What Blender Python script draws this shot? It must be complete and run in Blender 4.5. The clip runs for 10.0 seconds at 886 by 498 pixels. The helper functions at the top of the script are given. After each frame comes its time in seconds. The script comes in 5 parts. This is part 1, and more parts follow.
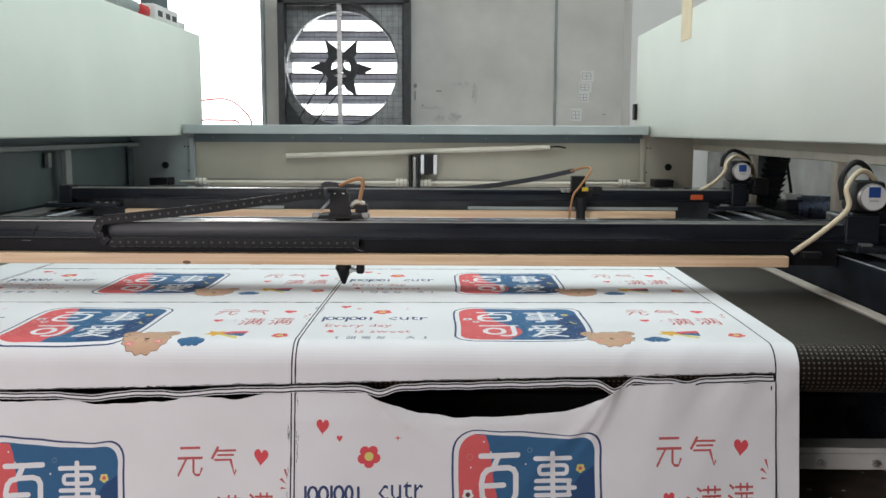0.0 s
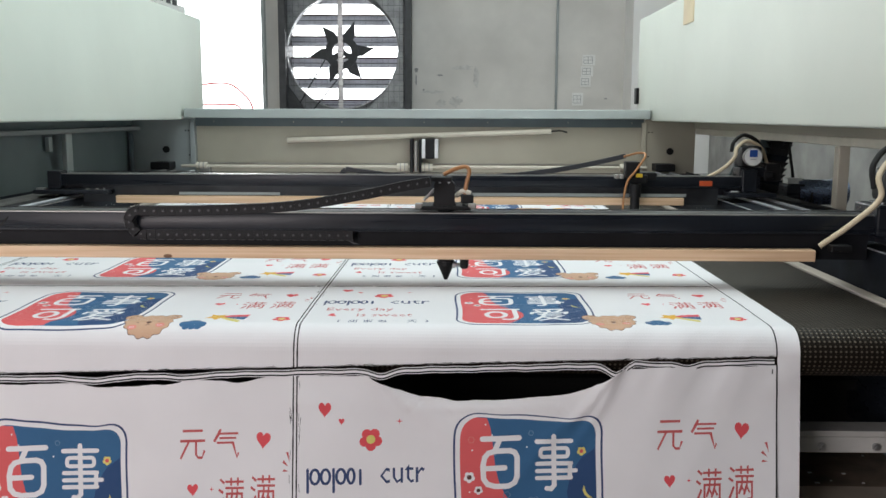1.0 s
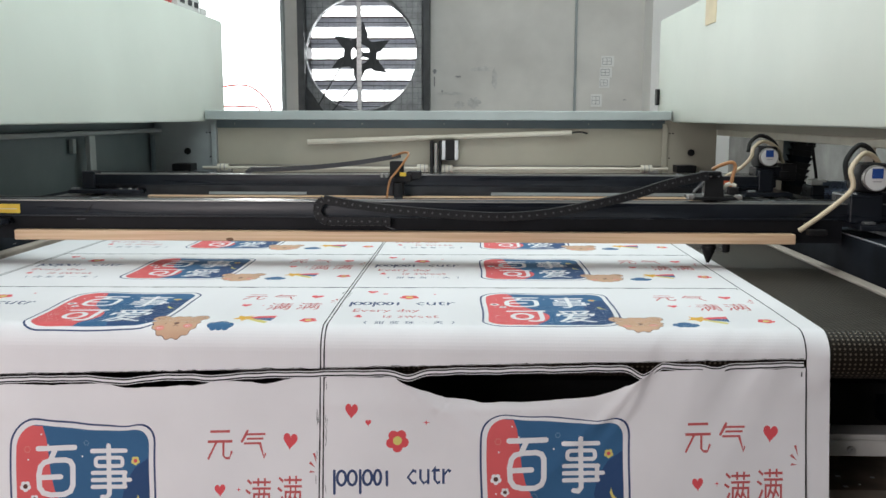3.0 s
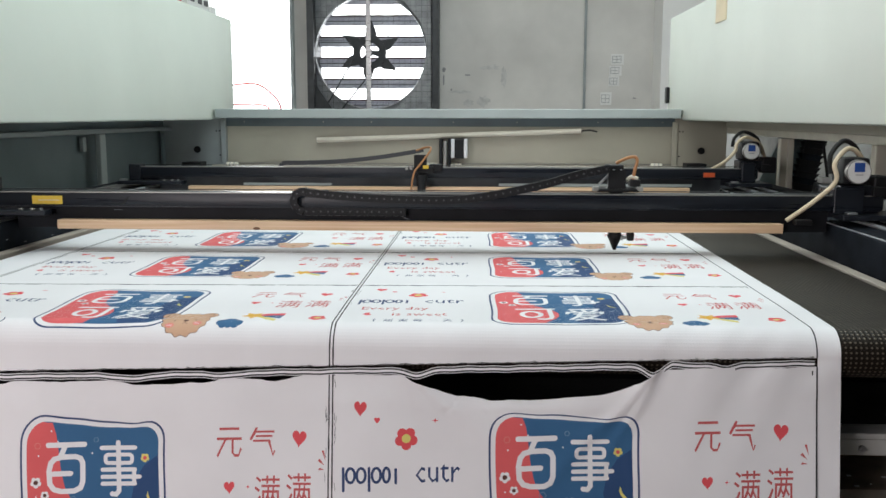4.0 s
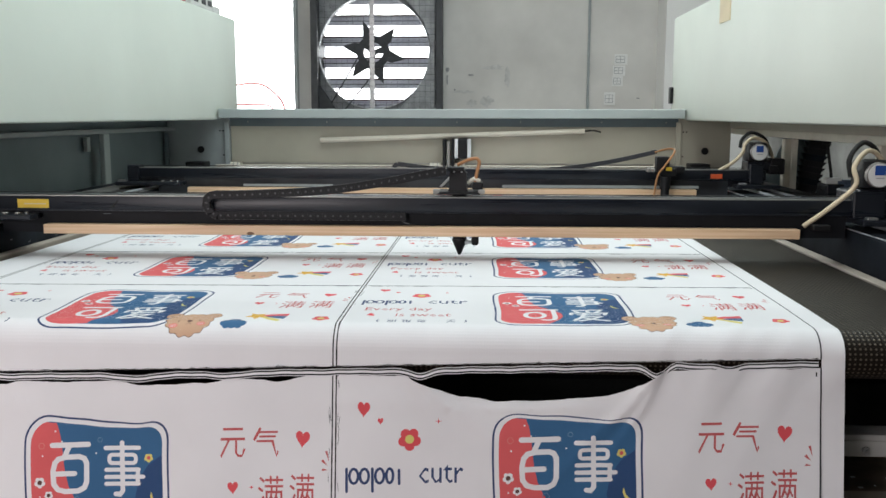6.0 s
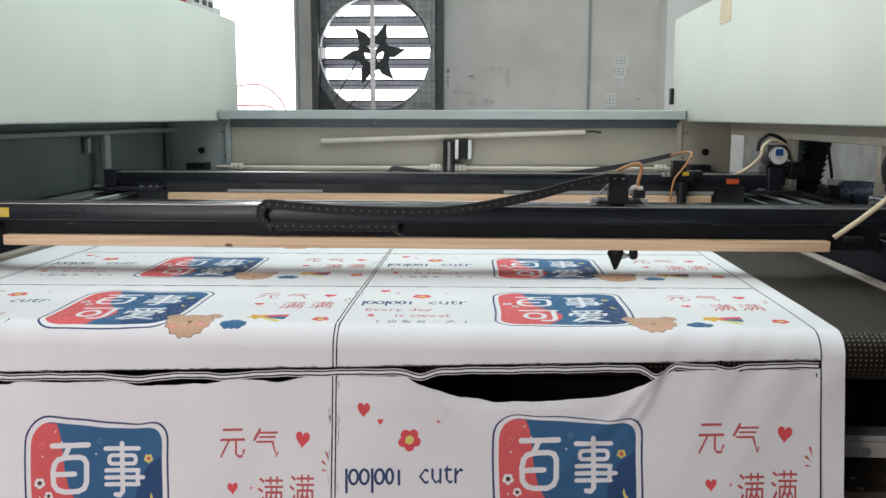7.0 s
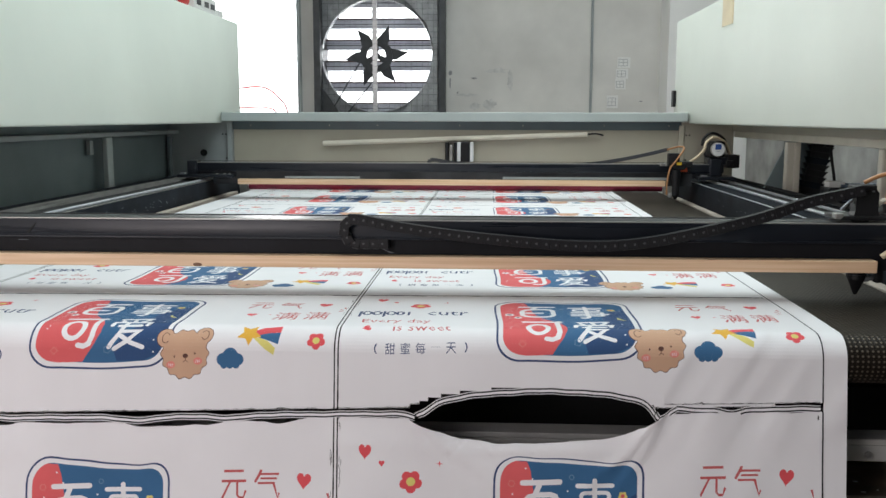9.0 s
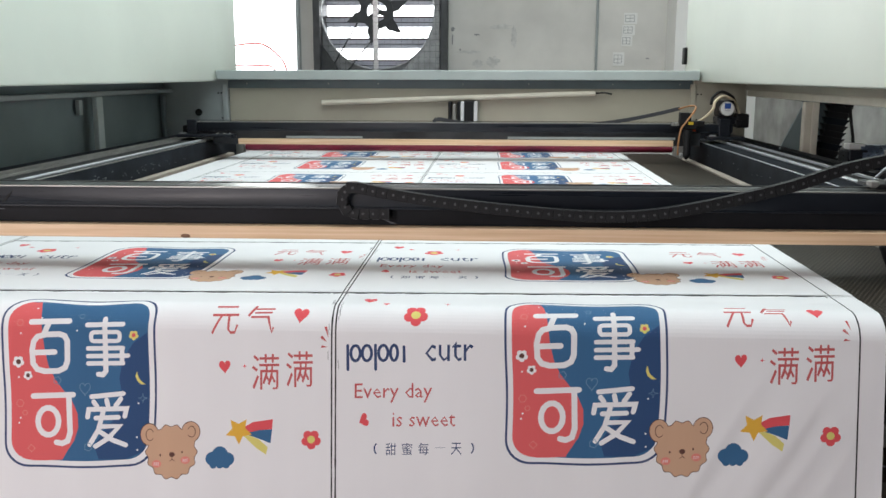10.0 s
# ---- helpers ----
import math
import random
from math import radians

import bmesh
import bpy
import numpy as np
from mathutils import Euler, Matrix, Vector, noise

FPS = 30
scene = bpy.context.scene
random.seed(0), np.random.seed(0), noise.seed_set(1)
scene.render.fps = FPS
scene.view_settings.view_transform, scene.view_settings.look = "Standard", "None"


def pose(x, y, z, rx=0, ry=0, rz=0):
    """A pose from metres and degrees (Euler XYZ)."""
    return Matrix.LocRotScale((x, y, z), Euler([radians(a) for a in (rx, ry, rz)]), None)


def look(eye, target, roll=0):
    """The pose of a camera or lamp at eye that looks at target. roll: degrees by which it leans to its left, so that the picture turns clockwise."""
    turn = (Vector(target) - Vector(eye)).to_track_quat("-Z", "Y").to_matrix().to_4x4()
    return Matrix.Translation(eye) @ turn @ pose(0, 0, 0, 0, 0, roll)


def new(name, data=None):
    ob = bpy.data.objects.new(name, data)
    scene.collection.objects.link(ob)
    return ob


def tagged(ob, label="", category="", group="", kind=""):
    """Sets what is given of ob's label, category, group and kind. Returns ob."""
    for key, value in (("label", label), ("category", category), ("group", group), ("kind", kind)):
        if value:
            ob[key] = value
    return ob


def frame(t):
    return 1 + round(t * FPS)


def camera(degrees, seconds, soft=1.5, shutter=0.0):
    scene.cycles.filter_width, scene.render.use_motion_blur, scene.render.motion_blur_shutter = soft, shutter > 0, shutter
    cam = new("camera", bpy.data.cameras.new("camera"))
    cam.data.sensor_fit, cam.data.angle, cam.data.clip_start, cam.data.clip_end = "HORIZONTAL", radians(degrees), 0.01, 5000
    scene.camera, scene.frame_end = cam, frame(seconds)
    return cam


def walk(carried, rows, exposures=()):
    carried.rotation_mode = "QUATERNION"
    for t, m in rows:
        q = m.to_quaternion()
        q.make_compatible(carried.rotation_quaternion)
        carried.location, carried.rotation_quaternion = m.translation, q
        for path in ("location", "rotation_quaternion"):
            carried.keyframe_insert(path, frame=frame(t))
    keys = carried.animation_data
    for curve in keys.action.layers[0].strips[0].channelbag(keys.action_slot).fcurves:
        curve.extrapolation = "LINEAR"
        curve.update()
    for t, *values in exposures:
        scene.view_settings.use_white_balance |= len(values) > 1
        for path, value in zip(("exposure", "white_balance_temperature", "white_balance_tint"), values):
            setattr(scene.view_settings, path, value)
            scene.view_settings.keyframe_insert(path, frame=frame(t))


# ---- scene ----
cam = camera(52.0, 10.0)
PATH = [
    (0, (0.267, -1.440, 1.195), (0.235, 0.543, 0.936), 0.2),
    (0.1, (0.266, -1.440, 1.194), (0.234, 0.542, 0.925), 0.2),
    (0.2, (0.266, -1.439, 1.193), (0.234, 0.541, 0.917), 0.2),
    (0.3, (0.266, -1.439, 1.193), (0.234, 0.541, 0.911), 0.2),
    (0.4, (0.265, -1.439, 1.192), (0.233, 0.540, 0.904), 0.2),
    (0.5, (0.265, -1.439, 1.192), (0.233, 0.540, 0.902), 0.2),
    (1, (0.266, -1.440, 1.193), (0.232, 0.538, 0.901), 0.2),
    (1.5, (0.264, -1.440, 1.193), (0.231, 0.539, 0.901), 0.2),
    (2, (0.262, -1.438, 1.194), (0.224, 0.541, 0.902), 0.2),
    (2.5, (0.253, -1.441, 1.194), (0.199, 0.537, 0.904), 0.2),
    (3, (0.249, -1.440, 1.193), (0.179, 0.538, 0.904), 0.1),
    (4.5, (0.249, -1.438, 1.191), (0.155, 0.538, 0.897), 0.1),
    (5, (0.248, -1.438, 1.192), (0.153, 0.538, 0.897), 0.1),
    (5.5, (0.248, -1.438, 1.193), (0.152, 0.538, 0.899), 0.1),
    (7, (0.250, -1.438, 1.192), (0.151, 0.538, 0.902), 0.1),
    (7.5, (0.250, -1.435, 1.193), (0.150, 0.542, 0.903), 0.1),
    (8, (0.250, -1.436, 1.194), (0.148, 0.540, 0.905), 0.1),
    (8.5, (0.251, -1.436, 1.194), (0.148, 0.540, 0.907), 0.1),
    (9, (0.251, -1.437, 1.194), (0.147, 0.540, 0.908), 0.1),
    (9.5, (0.247, -1.412, 1.190), (0.142, 0.563, 0.891), 0.1),
    (9.6, (0.245, -1.396, 1.192), (0.140, 0.576, 0.8794), 0.1),
    (9.7, (0.243, -1.373, 1.194), (0.138, 0.596, 0.8622), 0.1),
    (9.8, (0.241, -1.349, 1.196), (0.135, 0.617, 0.8437), 0.1),
    (9.9, (0.239, -1.332, 1.198), (0.133, 0.630, 0.8317), 0.1),
    (10, (0.238, -1.320, 1.199), (0.132, 0.641, 0.8225), 0.1),
]
walk(cam, [(t, look(eye, target, roll)) for t, eye, target, roll in PATH],
     exposures=[(0, -0.06), (1, 0.0), (9, 0.0), (9.5, 0.04), (10, 0.16)])

# ---- world and light ----
world = bpy.data.worlds.new("sky")
scene.world = world
world.use_nodes = True
wn = world.node_tree
sky = wn.nodes.new("ShaderNodeTexSky")
sky.sky_type, sky.sun_disc = "NISHITA", False
sky.sun_elevation, sky.sun_rotation = radians(48), radians(200)
wn.links.new(sky.outputs[0], wn.nodes["Background"].inputs[0])
wn.nodes["Background"].inputs[1].default_value = 0.12


def daylight(name, place, target, wide, high, watts, colour):
    data = bpy.data.lights.new(name, "AREA")
    data.shape, data.size, data.size_y, data.energy, data.color = "RECTANGLE", wide, high, watts, colour
    lamp = new(name, data)
    lamp.matrix_world = look(place, target)
    return lamp


# the sky's light in the window
daylight("window_daylight", (-2.15, 6.9, 2.2), (-2.15, 0, 1.6), 1.25, 2.2, 56, (0.95, 0.99, 0.97))
# two added fill lights, overhead and in front; their openings are invented and unseen
daylight("overhead_fill", (0.62, 1.7, 4.1), (0.62, 1.7, 0), 2.6, 5.4, 146, (0.90, 1.0, 0.97))
daylight("front_fill", (-1.70, -2.98, 1.3), (-0.85, 0, 0.95), 1.5, 2.3, 67, (1.0, 0.905, 0.920))
scene.view_settings.exposure = 0.0


# ---- materials ----
def material(name, base, rough=0.5, metal=0.0, vary=0.12, scale=14.0, bump=0.0, fine=180.0, spread=0.09, spec=0.5):
    """A surface with stains at one scale and grain at another."""
    m = bpy.data.materials.new(name)
    m.use_nodes = True
    n, l = m.node_tree.nodes, m.node_tree.links
    b = n["Principled BSDF"]
    b.inputs["Metallic"].default_value = metal
    b.inputs["Specular IOR Level"].default_value = spec
    tc = n.new("ShaderNodeTexCoord")
    big, small = n.new("ShaderNodeTexNoise"), n.new("ShaderNodeTexNoise")
    big.inputs["Scale"].default_value, big.inputs["Detail"].default_value = scale, 5
    small.inputs["Scale"].default_value, small.inputs["Detail"].default_value = fine, 3
    for t in (big, small):
        l.new(tc.outputs["Object"], t.inputs["Vector"])
    ramp = n.new("ShaderNodeMapRange")
    l.new(big.outputs[0], ramp.inputs[0])
    ramp.inputs[1].default_value, ramp.inputs[2].default_value = 0.3, 0.7
    ramp.inputs[3].default_value, ramp.inputs[4].default_value = 1 - vary, 1 + vary * 0.6
    mul = n.new("ShaderNodeMix")
    mul.data_type, mul.blend_type = "RGBA", "MULTIPLY"
    mul.inputs[0].default_value = 1.0
    mul.inputs[6].default_value = (*base, 1)
    l.new(ramp.outputs[0], mul.inputs[7])
    l.new(mul.outputs[2], b.inputs["Base Color"])
    rr = n.new("ShaderNodeMapRange")
    l.new(small.outputs[0], rr.inputs[0])
    rr.inputs[3].default_value, rr.inputs[4].default_value = max(0.02, rough - spread), min(1, rough + spread)
    l.new(rr.outputs[0], b.inputs["Roughness"])
    if bump:
        bp = n.new("ShaderNodeBump")
        bp.inputs["Strength"].default_value, bp.inputs["Distance"].default_value = bump, 0.002
        l.new(small.outputs[0], bp.inputs["Height"])
        l.new(bp.outputs[0], b.inputs["Normal"])
    return m


def glowing(name, colour, strength):
    m = bpy.data.materials.new(name)
    m.use_nodes = True
    b = m.node_tree.nodes["Principled BSDF"]
    b.inputs["Base Color"].default_value = (*colour, 1)
    b.inputs["Emission Color"].default_value = (*colour, 1)
    b.inputs["Emission Strength"].default_value = strength
    return m


def fabric_material():
    """White knitted polyester: fine ribs, soft sheen."""
    m = material("white_knit", (0.80, 0.79, 0.80), 0.85, vary=0.03, scale=9)
    n, l = m.node_tree.nodes, m.node_tree.links
    b = n["Principled BSDF"]
    b.inputs["Sheen Weight"].default_value = 0.25
    b.inputs["Subsurface Weight"].default_value = 0.0
    tc = n.new("ShaderNodeTexCoord")
    w = n.new("ShaderNodeTexWave")
    w.bands_direction = "X"
    w.inputs["Scale"].default_value, w.inputs["Distortion"].default_value = 260, 1.0
    l.new(tc.outputs["Object"], w.inputs["Vector"])
    bp = n.new("ShaderNodeBump")
    bp.inputs["Strength"].default_value, bp.inputs["Distance"].default_value = 0.12, 0.0006
    l.new(w.outputs[0], bp.inputs["Height"])
    soft = n.new("ShaderNodeTexNoise")
    soft.inputs["Scale"].default_value, soft.inputs["Detail"].default_value = 7.0, 2
    l.new(tc.outputs["UV"], soft.inputs["Vector"])
    crease = n.new("ShaderNodeBump")
    crease.inputs["Strength"].default_value, crease.inputs["Distance"].default_value = 0.4, 0.010
    l.new(soft.outputs[0], crease.inputs["Height"])
    # slanting folds where the cloth hangs near its free edge
    def add(kind, op, *ins):
        node = n.new(kind)
        node.operation = op
        for k, v in enumerate(ins):
            if isinstance(v, (int, float, tuple)):
                node.inputs[k].default_value = v
            else:
                l.new(v, node.inputs[k])
        return node

    def ramp(value, lo, hi):
        r = n.new("ShaderNodeMapRange")
        r.interpolation_type = "SMOOTHSTEP"
        l.new(value, r.inputs[0])
        r.inputs[1].default_value, r.inputs[2].default_value = lo, hi
        return r.outputs[0]
    sep, com, streak = n.new("ShaderNodeSeparateXYZ"), n.new("ShaderNodeCombineXYZ"), n.new("ShaderNodeTexNoise")
    l.new(tc.outputs["UV"], sep.inputs[0])
    across = add("ShaderNodeVectorMath", "DOT_PRODUCT", tc.outputs["UV"], (13.0, -8.0, 0.0))
    l.new(across.outputs["Value"], com.inputs[0])
    l.new(add("ShaderNodeMath", "MULTIPLY", sep.outputs[1], 2.2).outputs[0], com.inputs[1])
    l.new(com.outputs[0], streak.inputs["Vector"])
    streak.inputs["Scale"].default_value, streak.inputs["Detail"].default_value = 1.0, 1
    near = add("ShaderNodeMath", "MULTIPLY_ADD", ramp(sep.outputs[1], -0.14, -0.09), 0.72, 0.28)
    low = add("ShaderNodeMath", "MULTIPLY", ramp(sep.outputs[1], 0.17, 0.02), near.outputs[0])
    where = add("ShaderNodeMath", "MULTIPLY", ramp(sep.outputs[0], 0.38, 0.60), low.outputs[0])
    fold = add("ShaderNodeMath", "MULTIPLY", ramp(streak.outputs[0], 0.38, 0.68), where.outputs[0])
    slant = n.new("ShaderNodeBump")
    slant.inputs["Strength"].default_value, slant.inputs["Distance"].default_value = 0.34, 0.010
    l.new(fold.outputs[0], slant.inputs["Height"])
    l.new(crease.outputs[0], slant.inputs["Normal"])
    l.new(slant.outputs[0], bp.inputs["Normal"])
    l.new(bp.outputs[0], b.inputs["Normal"])
    return m


def wood_material():
    m = material("pine", (0.60, 0.40, 0.24), 0.55, vary=0.10, scale=6)
    n, l = m.node_tree.nodes, m.node_tree.links
    tc, mp = n.new("ShaderNodeTexCoord"), n.new("ShaderNodeMapping")
    mp.inputs["Scale"].default_value = (1.2, 40, 60)
    t = n.new("ShaderNodeTexNoise")
    t.inputs["Scale"].default_value, t.inputs["Detail"].default_value = 2.5, 6
    l.new(tc.outputs["Object"], mp.inputs[0])
    l.new(mp.outputs[0], t.inputs["Vector"])
    r = n.new("ShaderNodeValToRGB")
    r.color_ramp.elements[0].position, r.color_ramp.elements[0].color = 0.30, (0.62, 0.40, 0.23, 1)
    r.color_ramp.elements[1].position, r.color_ramp.elements[1].color = 0.70, (0.80, 0.58, 0.39, 1)
    l.new(t.outputs[0], r.inputs[0])
    l.new(r.outputs[0], n["Principled BSDF"].inputs["Base Color"])
    return m


def mesh_belt_material():
    """Woven honeycomb steel belt, oiled: pale spots paint the glints on its wire tops over dark cells, on a hexagonal
    lattice.
    """
    m = bpy.data.materials.new("honeycomb_belt")
    m.use_nodes = True
    n, l = m.node_tree.nodes, m.node_tree.links
    b = n["Principled BSDF"]
    tc = n.new("ShaderNodeTexCoord")
    waves = []
    k = 2 * math.pi / 0.0072
    for ang in (0, 60, 120):
        d = n.new("ShaderNodeVectorMath")
        d.operation = "DOT_PRODUCT"
        d.inputs[1].default_value = (k * math.sin(radians(ang)), k * math.cos(radians(ang)), 0)
        l.new(tc.outputs["Object"], d.inputs[0])
        c = n.new("ShaderNodeMath")
        c.operation = "COSINE"
        l.new(d.outputs["Value"], c.inputs[0])
        waves.append(c)
    a = n.new("ShaderNodeMath")
    l.new(waves[0].outputs[0], a.inputs[0])
    l.new(waves[1].outputs[0], a.inputs[1])
    s = n.new("ShaderNodeMath")
    l.new(a.outputs[0], s.inputs[0])
    l.new(waves[2].outputs[0], s.inputs[1])
    r = n.new("ShaderNodeValToRGB")
    rng = n.new("ShaderNodeMapRange")
    rng.inputs[1].default_value, rng.inputs[2].default_value = -1.5, 3.0
    l.new(s.outputs[0], rng.inputs[0])
    l.new(rng.outputs[0], r.inputs[0])
    # dark cells, and glints on the wire tops put into the colour
    e = r.color_ramp.elements
    e[0].position, e[0].color = 0.46, (0.026, 0.020, 0.015, 1)
    e[1].position, e[1].color = 0.74, (0.20, 0.170, 0.130, 1)
    dirt = n.new("ShaderNodeTexNoise")
    dirt.inputs["Scale"].default_value = 7
    mx = n.new("ShaderNodeMix")
    mx.data_type, mx.blend_type = "RGBA", "MULTIPLY"
    mx.inputs[0].default_value = 0.8
    l.new(r.outputs[0], mx.inputs[6])
    l.new(dirt.outputs[0], mx.inputs[7])
    l.new(mx.outputs[2], b.inputs["Base Color"])
    bp = n.new("ShaderNodeBump")
    bp.inputs["Strength"].default_value, bp.inputs["Distance"].default_value = 0.5, 0.002
    l.new(rng.outputs[0], bp.inputs["Height"])
    l.new(bp.outputs[0], b.inputs["Normal"])
    b.inputs["Roughness"].default_value, b.inputs["Metallic"].default_value = 0.45, 0.35
    b.inputs["Specular IOR Level"].default_value = 0.18
    return m


def let_through(m, colour, share):
    """Lets part of the light through a thin sheet."""
    n, l = m.node_tree.nodes, m.node_tree.links
    thin, mix = n.new("ShaderNodeBsdfTranslucent"), n.new("ShaderNodeMixShader")
    thin.inputs[0].default_value = (*colour, 1)
    mix.inputs[0].default_value = share
    l.new(n["Principled BSDF"].outputs[0], mix.inputs[1])
    l.new(thin.outputs[0], mix.inputs[2])
    l.new(mix.outputs[0], n["Material Output"].inputs[0])
    return m


WHITE_PAINT = material("pale_cover_paint", (0.71, 0.76, 0.685), 0.55, vary=0.05, scale=2.2)
GREY_PAINT = material("grey_frame_paint", (0.30, 0.33, 0.33), 0.45, vary=0.15, scale=5)
RAIL_PAINT = material("grey_green_paint", (0.42, 0.47, 0.46), 0.42, vary=0.12, scale=4)
DARK_GREEN = material("dark_slate_paint", (0.085, 0.115, 0.125), 0.45, vary=0.2, scale=5)
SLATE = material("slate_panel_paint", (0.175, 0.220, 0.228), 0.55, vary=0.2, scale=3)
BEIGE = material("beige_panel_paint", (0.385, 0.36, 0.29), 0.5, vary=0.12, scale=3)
BLACK = material("black_anodised", (0.011, 0.0135, 0.019), 0.34, vary=0.3, scale=8, spread=0.02, spec=0.35)


def worn(m, low, high):
    """Long smears along x that change the gloss, and a few dull rubbed patches."""
    n, l = m.node_tree.nodes, m.node_tree.links
    tc, mp, t, r = n.new("ShaderNodeTexCoord"), n.new("ShaderNodeMapping"), n.new("ShaderNodeTexNoise"), n.new("ShaderNodeMapRange")
    mp.inputs["Scale"].default_value = (1.6, 20, 55)
    t.inputs["Scale"].default_value, t.inputs["Detail"].default_value = 2.0, 4
    l.new(tc.outputs["Object"], mp.inputs[0])
    l.new(mp.outputs[0], t.inputs["Vector"])
    l.new(t.outputs[0], r.inputs[0])
    r.inputs[1].default_value, r.inputs[2].default_value = 0.32, 0.68
    r.inputs[3].default_value, r.inputs[4].default_value = low, high
    l.new(r.outputs[0], n["Principled BSDF"].inputs["Roughness"])
    return m


worn(BLACK, 0.24, 0.46)
BLACK_MATT = material("black_plastic", (0.008, 0.008, 0.009), 0.5, vary=0.3, scale=20, spec=0.3)
CHAIN_BLACK = material("black_chain_plastic", (0.011, 0.011, 0.012), 0.55, vary=0.3, scale=20, spec=0.22)
# darker than the beam: the shade under its lip is put into this black
WEB_SHADED = material("shaded_black_web", (0.010, 0.011, 0.014), 0.62, vary=0.4, scale=10, spec=0.2)
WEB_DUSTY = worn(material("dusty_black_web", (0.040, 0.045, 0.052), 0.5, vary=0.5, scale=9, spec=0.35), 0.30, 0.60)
# also colours the painted glint along the chain links' top edges
GREY_PIN = material("dark_grey_pin", (0.042, 0.042, 0.046), 0.5)
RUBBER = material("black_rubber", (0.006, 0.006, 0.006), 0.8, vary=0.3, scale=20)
SLAB = material("blue_black_steel", (0.011, 0.014, 0.019), 0.72, vary=0.5, scale=12, spec=0.12, spread=0.08)
SCUFF = material("scuffed_bare_steel", (0.15, 0.165, 0.18), 0.5, vary=0.3)
RAIL = material("ground_rail_steel", (0.66, 0.69, 0.72), 0.30, 0.55, vary=0.10, scale=25, spread=0.03)
# the bluish reflection on the dark barrel is put into its colour
GLINT_STEEL = material("blue_glint_barrel", (0.20, 0.25, 0.36), 0.28, 0.85, vary=0.15, scale=15)
TUBE = material("dusty_beige_tube", (0.36, 0.31, 0.26), 0.55, vary=0.2, scale=6)
# stains on a grey that is darkened for the wall's shade
SHADED_WALL = material("stained_shaded_wall", (0.27, 0.268, 0.258), 0.8, vary=0.45, scale=4.0, bump=0.1, fine=40)
DIRTY_BOARD = material("dirty_brown_board", (0.24, 0.18, 0.13), 0.85, vary=0.45, scale=14, bump=0.2, fine=60)
CARD = material("worn_cardboard", (0.42, 0.36, 0.29), 0.85, vary=0.25, scale=9)
STEEL = material("steel", (0.55, 0.56, 0.57), 0.28, 0.9, vary=0.10, scale=20, spread=0.02)
BAR_PAINT = material("worn_pale_grey_paint", (0.50, 0.50, 0.47), 0.5, vary=0.25, scale=9)
BRIGHT_METAL = material("cast_aluminium", (0.68, 0.69, 0.70), 0.5, 0.25, vary=0.12, scale=20)
DULL_STEEL = material("dull_steel", (0.34, 0.33, 0.31), 0.45, 0.6, vary=0.25, scale=9, spread=0.03)
WOOD = wood_material()
KNOT = material("knot", (0.20, 0.10, 0.05), 0.6)
BELT = mesh_belt_material()
CRIMSON = material("crimson_roller", (0.20, 0.012, 0.035), 0.5, vary=0.2)
WHITE_PLASTIC = material("white_plastic", (0.72, 0.72, 0.70), 0.4, vary=0.05)
CREAM = material("cream_plastic", (0.60, 0.56, 0.47), 0.45, vary=0.1)
BLUE_LABEL = material("blue_label", (0.02, 0.07, 0.28), 0.4)
YELLOW_LABEL = material("yellow_label", (0.72, 0.48, 0.03), 0.45)
ORANGE_LABEL = material("orange_label", (0.62, 0.10, 0.03), 0.45)
TAN_CABLE = material("tan_cable", (0.62, 0.52, 0.36), 0.5)
BROWN_HOSE = material("brown_hose", (0.40, 0.19, 0.075), 0.35)
RED_CABLE = material("red_cable", (0.55, 0.03, 0.03), 0.5)
WALL = material("grey_plaster", (0.66, 0.645, 0.61), 0.85, vary=0.16, scale=2.0, bump=0.15, fine=60)
# unseen walls are kept dark so that less light bounces onto the cloth
DARK_WALL = material("dark_bounce_cutter", (0.10, 0.10, 0.105), 0.7, vary=0.2, scale=3)
# window light on the east wall is put into a paler plaster
LIT_WALL = material("lit_plaster", (0.78, 0.78, 0.76), 0.85, vary=0.06, scale=1.6, bump=0.1, fine=60)
STAIN = material("grey_plaster_stain", (0.33, 0.33, 0.33), 0.85, vary=0.3, scale=20)
DAMP = material("faint_damp_plaster", (0.56, 0.555, 0.535), 0.85, vary=0.20, scale=24)
CONCRETE = material("stained_concrete", (0.085, 0.062, 0.047), 0.85, vary=0.45, scale=3, bump=0.3, fine=50)
PAPER = material("paper", (0.80, 0.80, 0.78), 0.8, vary=0.03)
TAPE = material("masking_tape", (0.72, 0.62, 0.42), 0.7, vary=0.05)
INK_GREY = material("grey_ink", (0.35, 0.35, 0.36), 0.8)
FAN_METAL = material("galvanised_steel", (0.34, 0.35, 0.36), 0.45, 0.2, vary=0.3, scale=14)
SLAT = material("weathered_grey_slat", (0.46, 0.47, 0.49), 0.5, vary=0.35, scale=5)
CHAIN_GREY = material("dusty_grey_plastic", (0.045, 0.048, 0.055), 0.45, vary=0.3, scale=20)
let_through(SLAT, (0.70, 0.71, 0.76), 0.30)
RUST = material("rusty_dark_steel", (0.10, 0.045, 0.045), 0.6, vary=0.5, scale=9)
FAN_DARK = material("dark_fan_blade", (0.055, 0.058, 0.062), 0.5, 0.3, vary=0.3)
BRIGHT = glowing("overcast_outdoors", (0.96, 0.98, 1.0), 3.2)
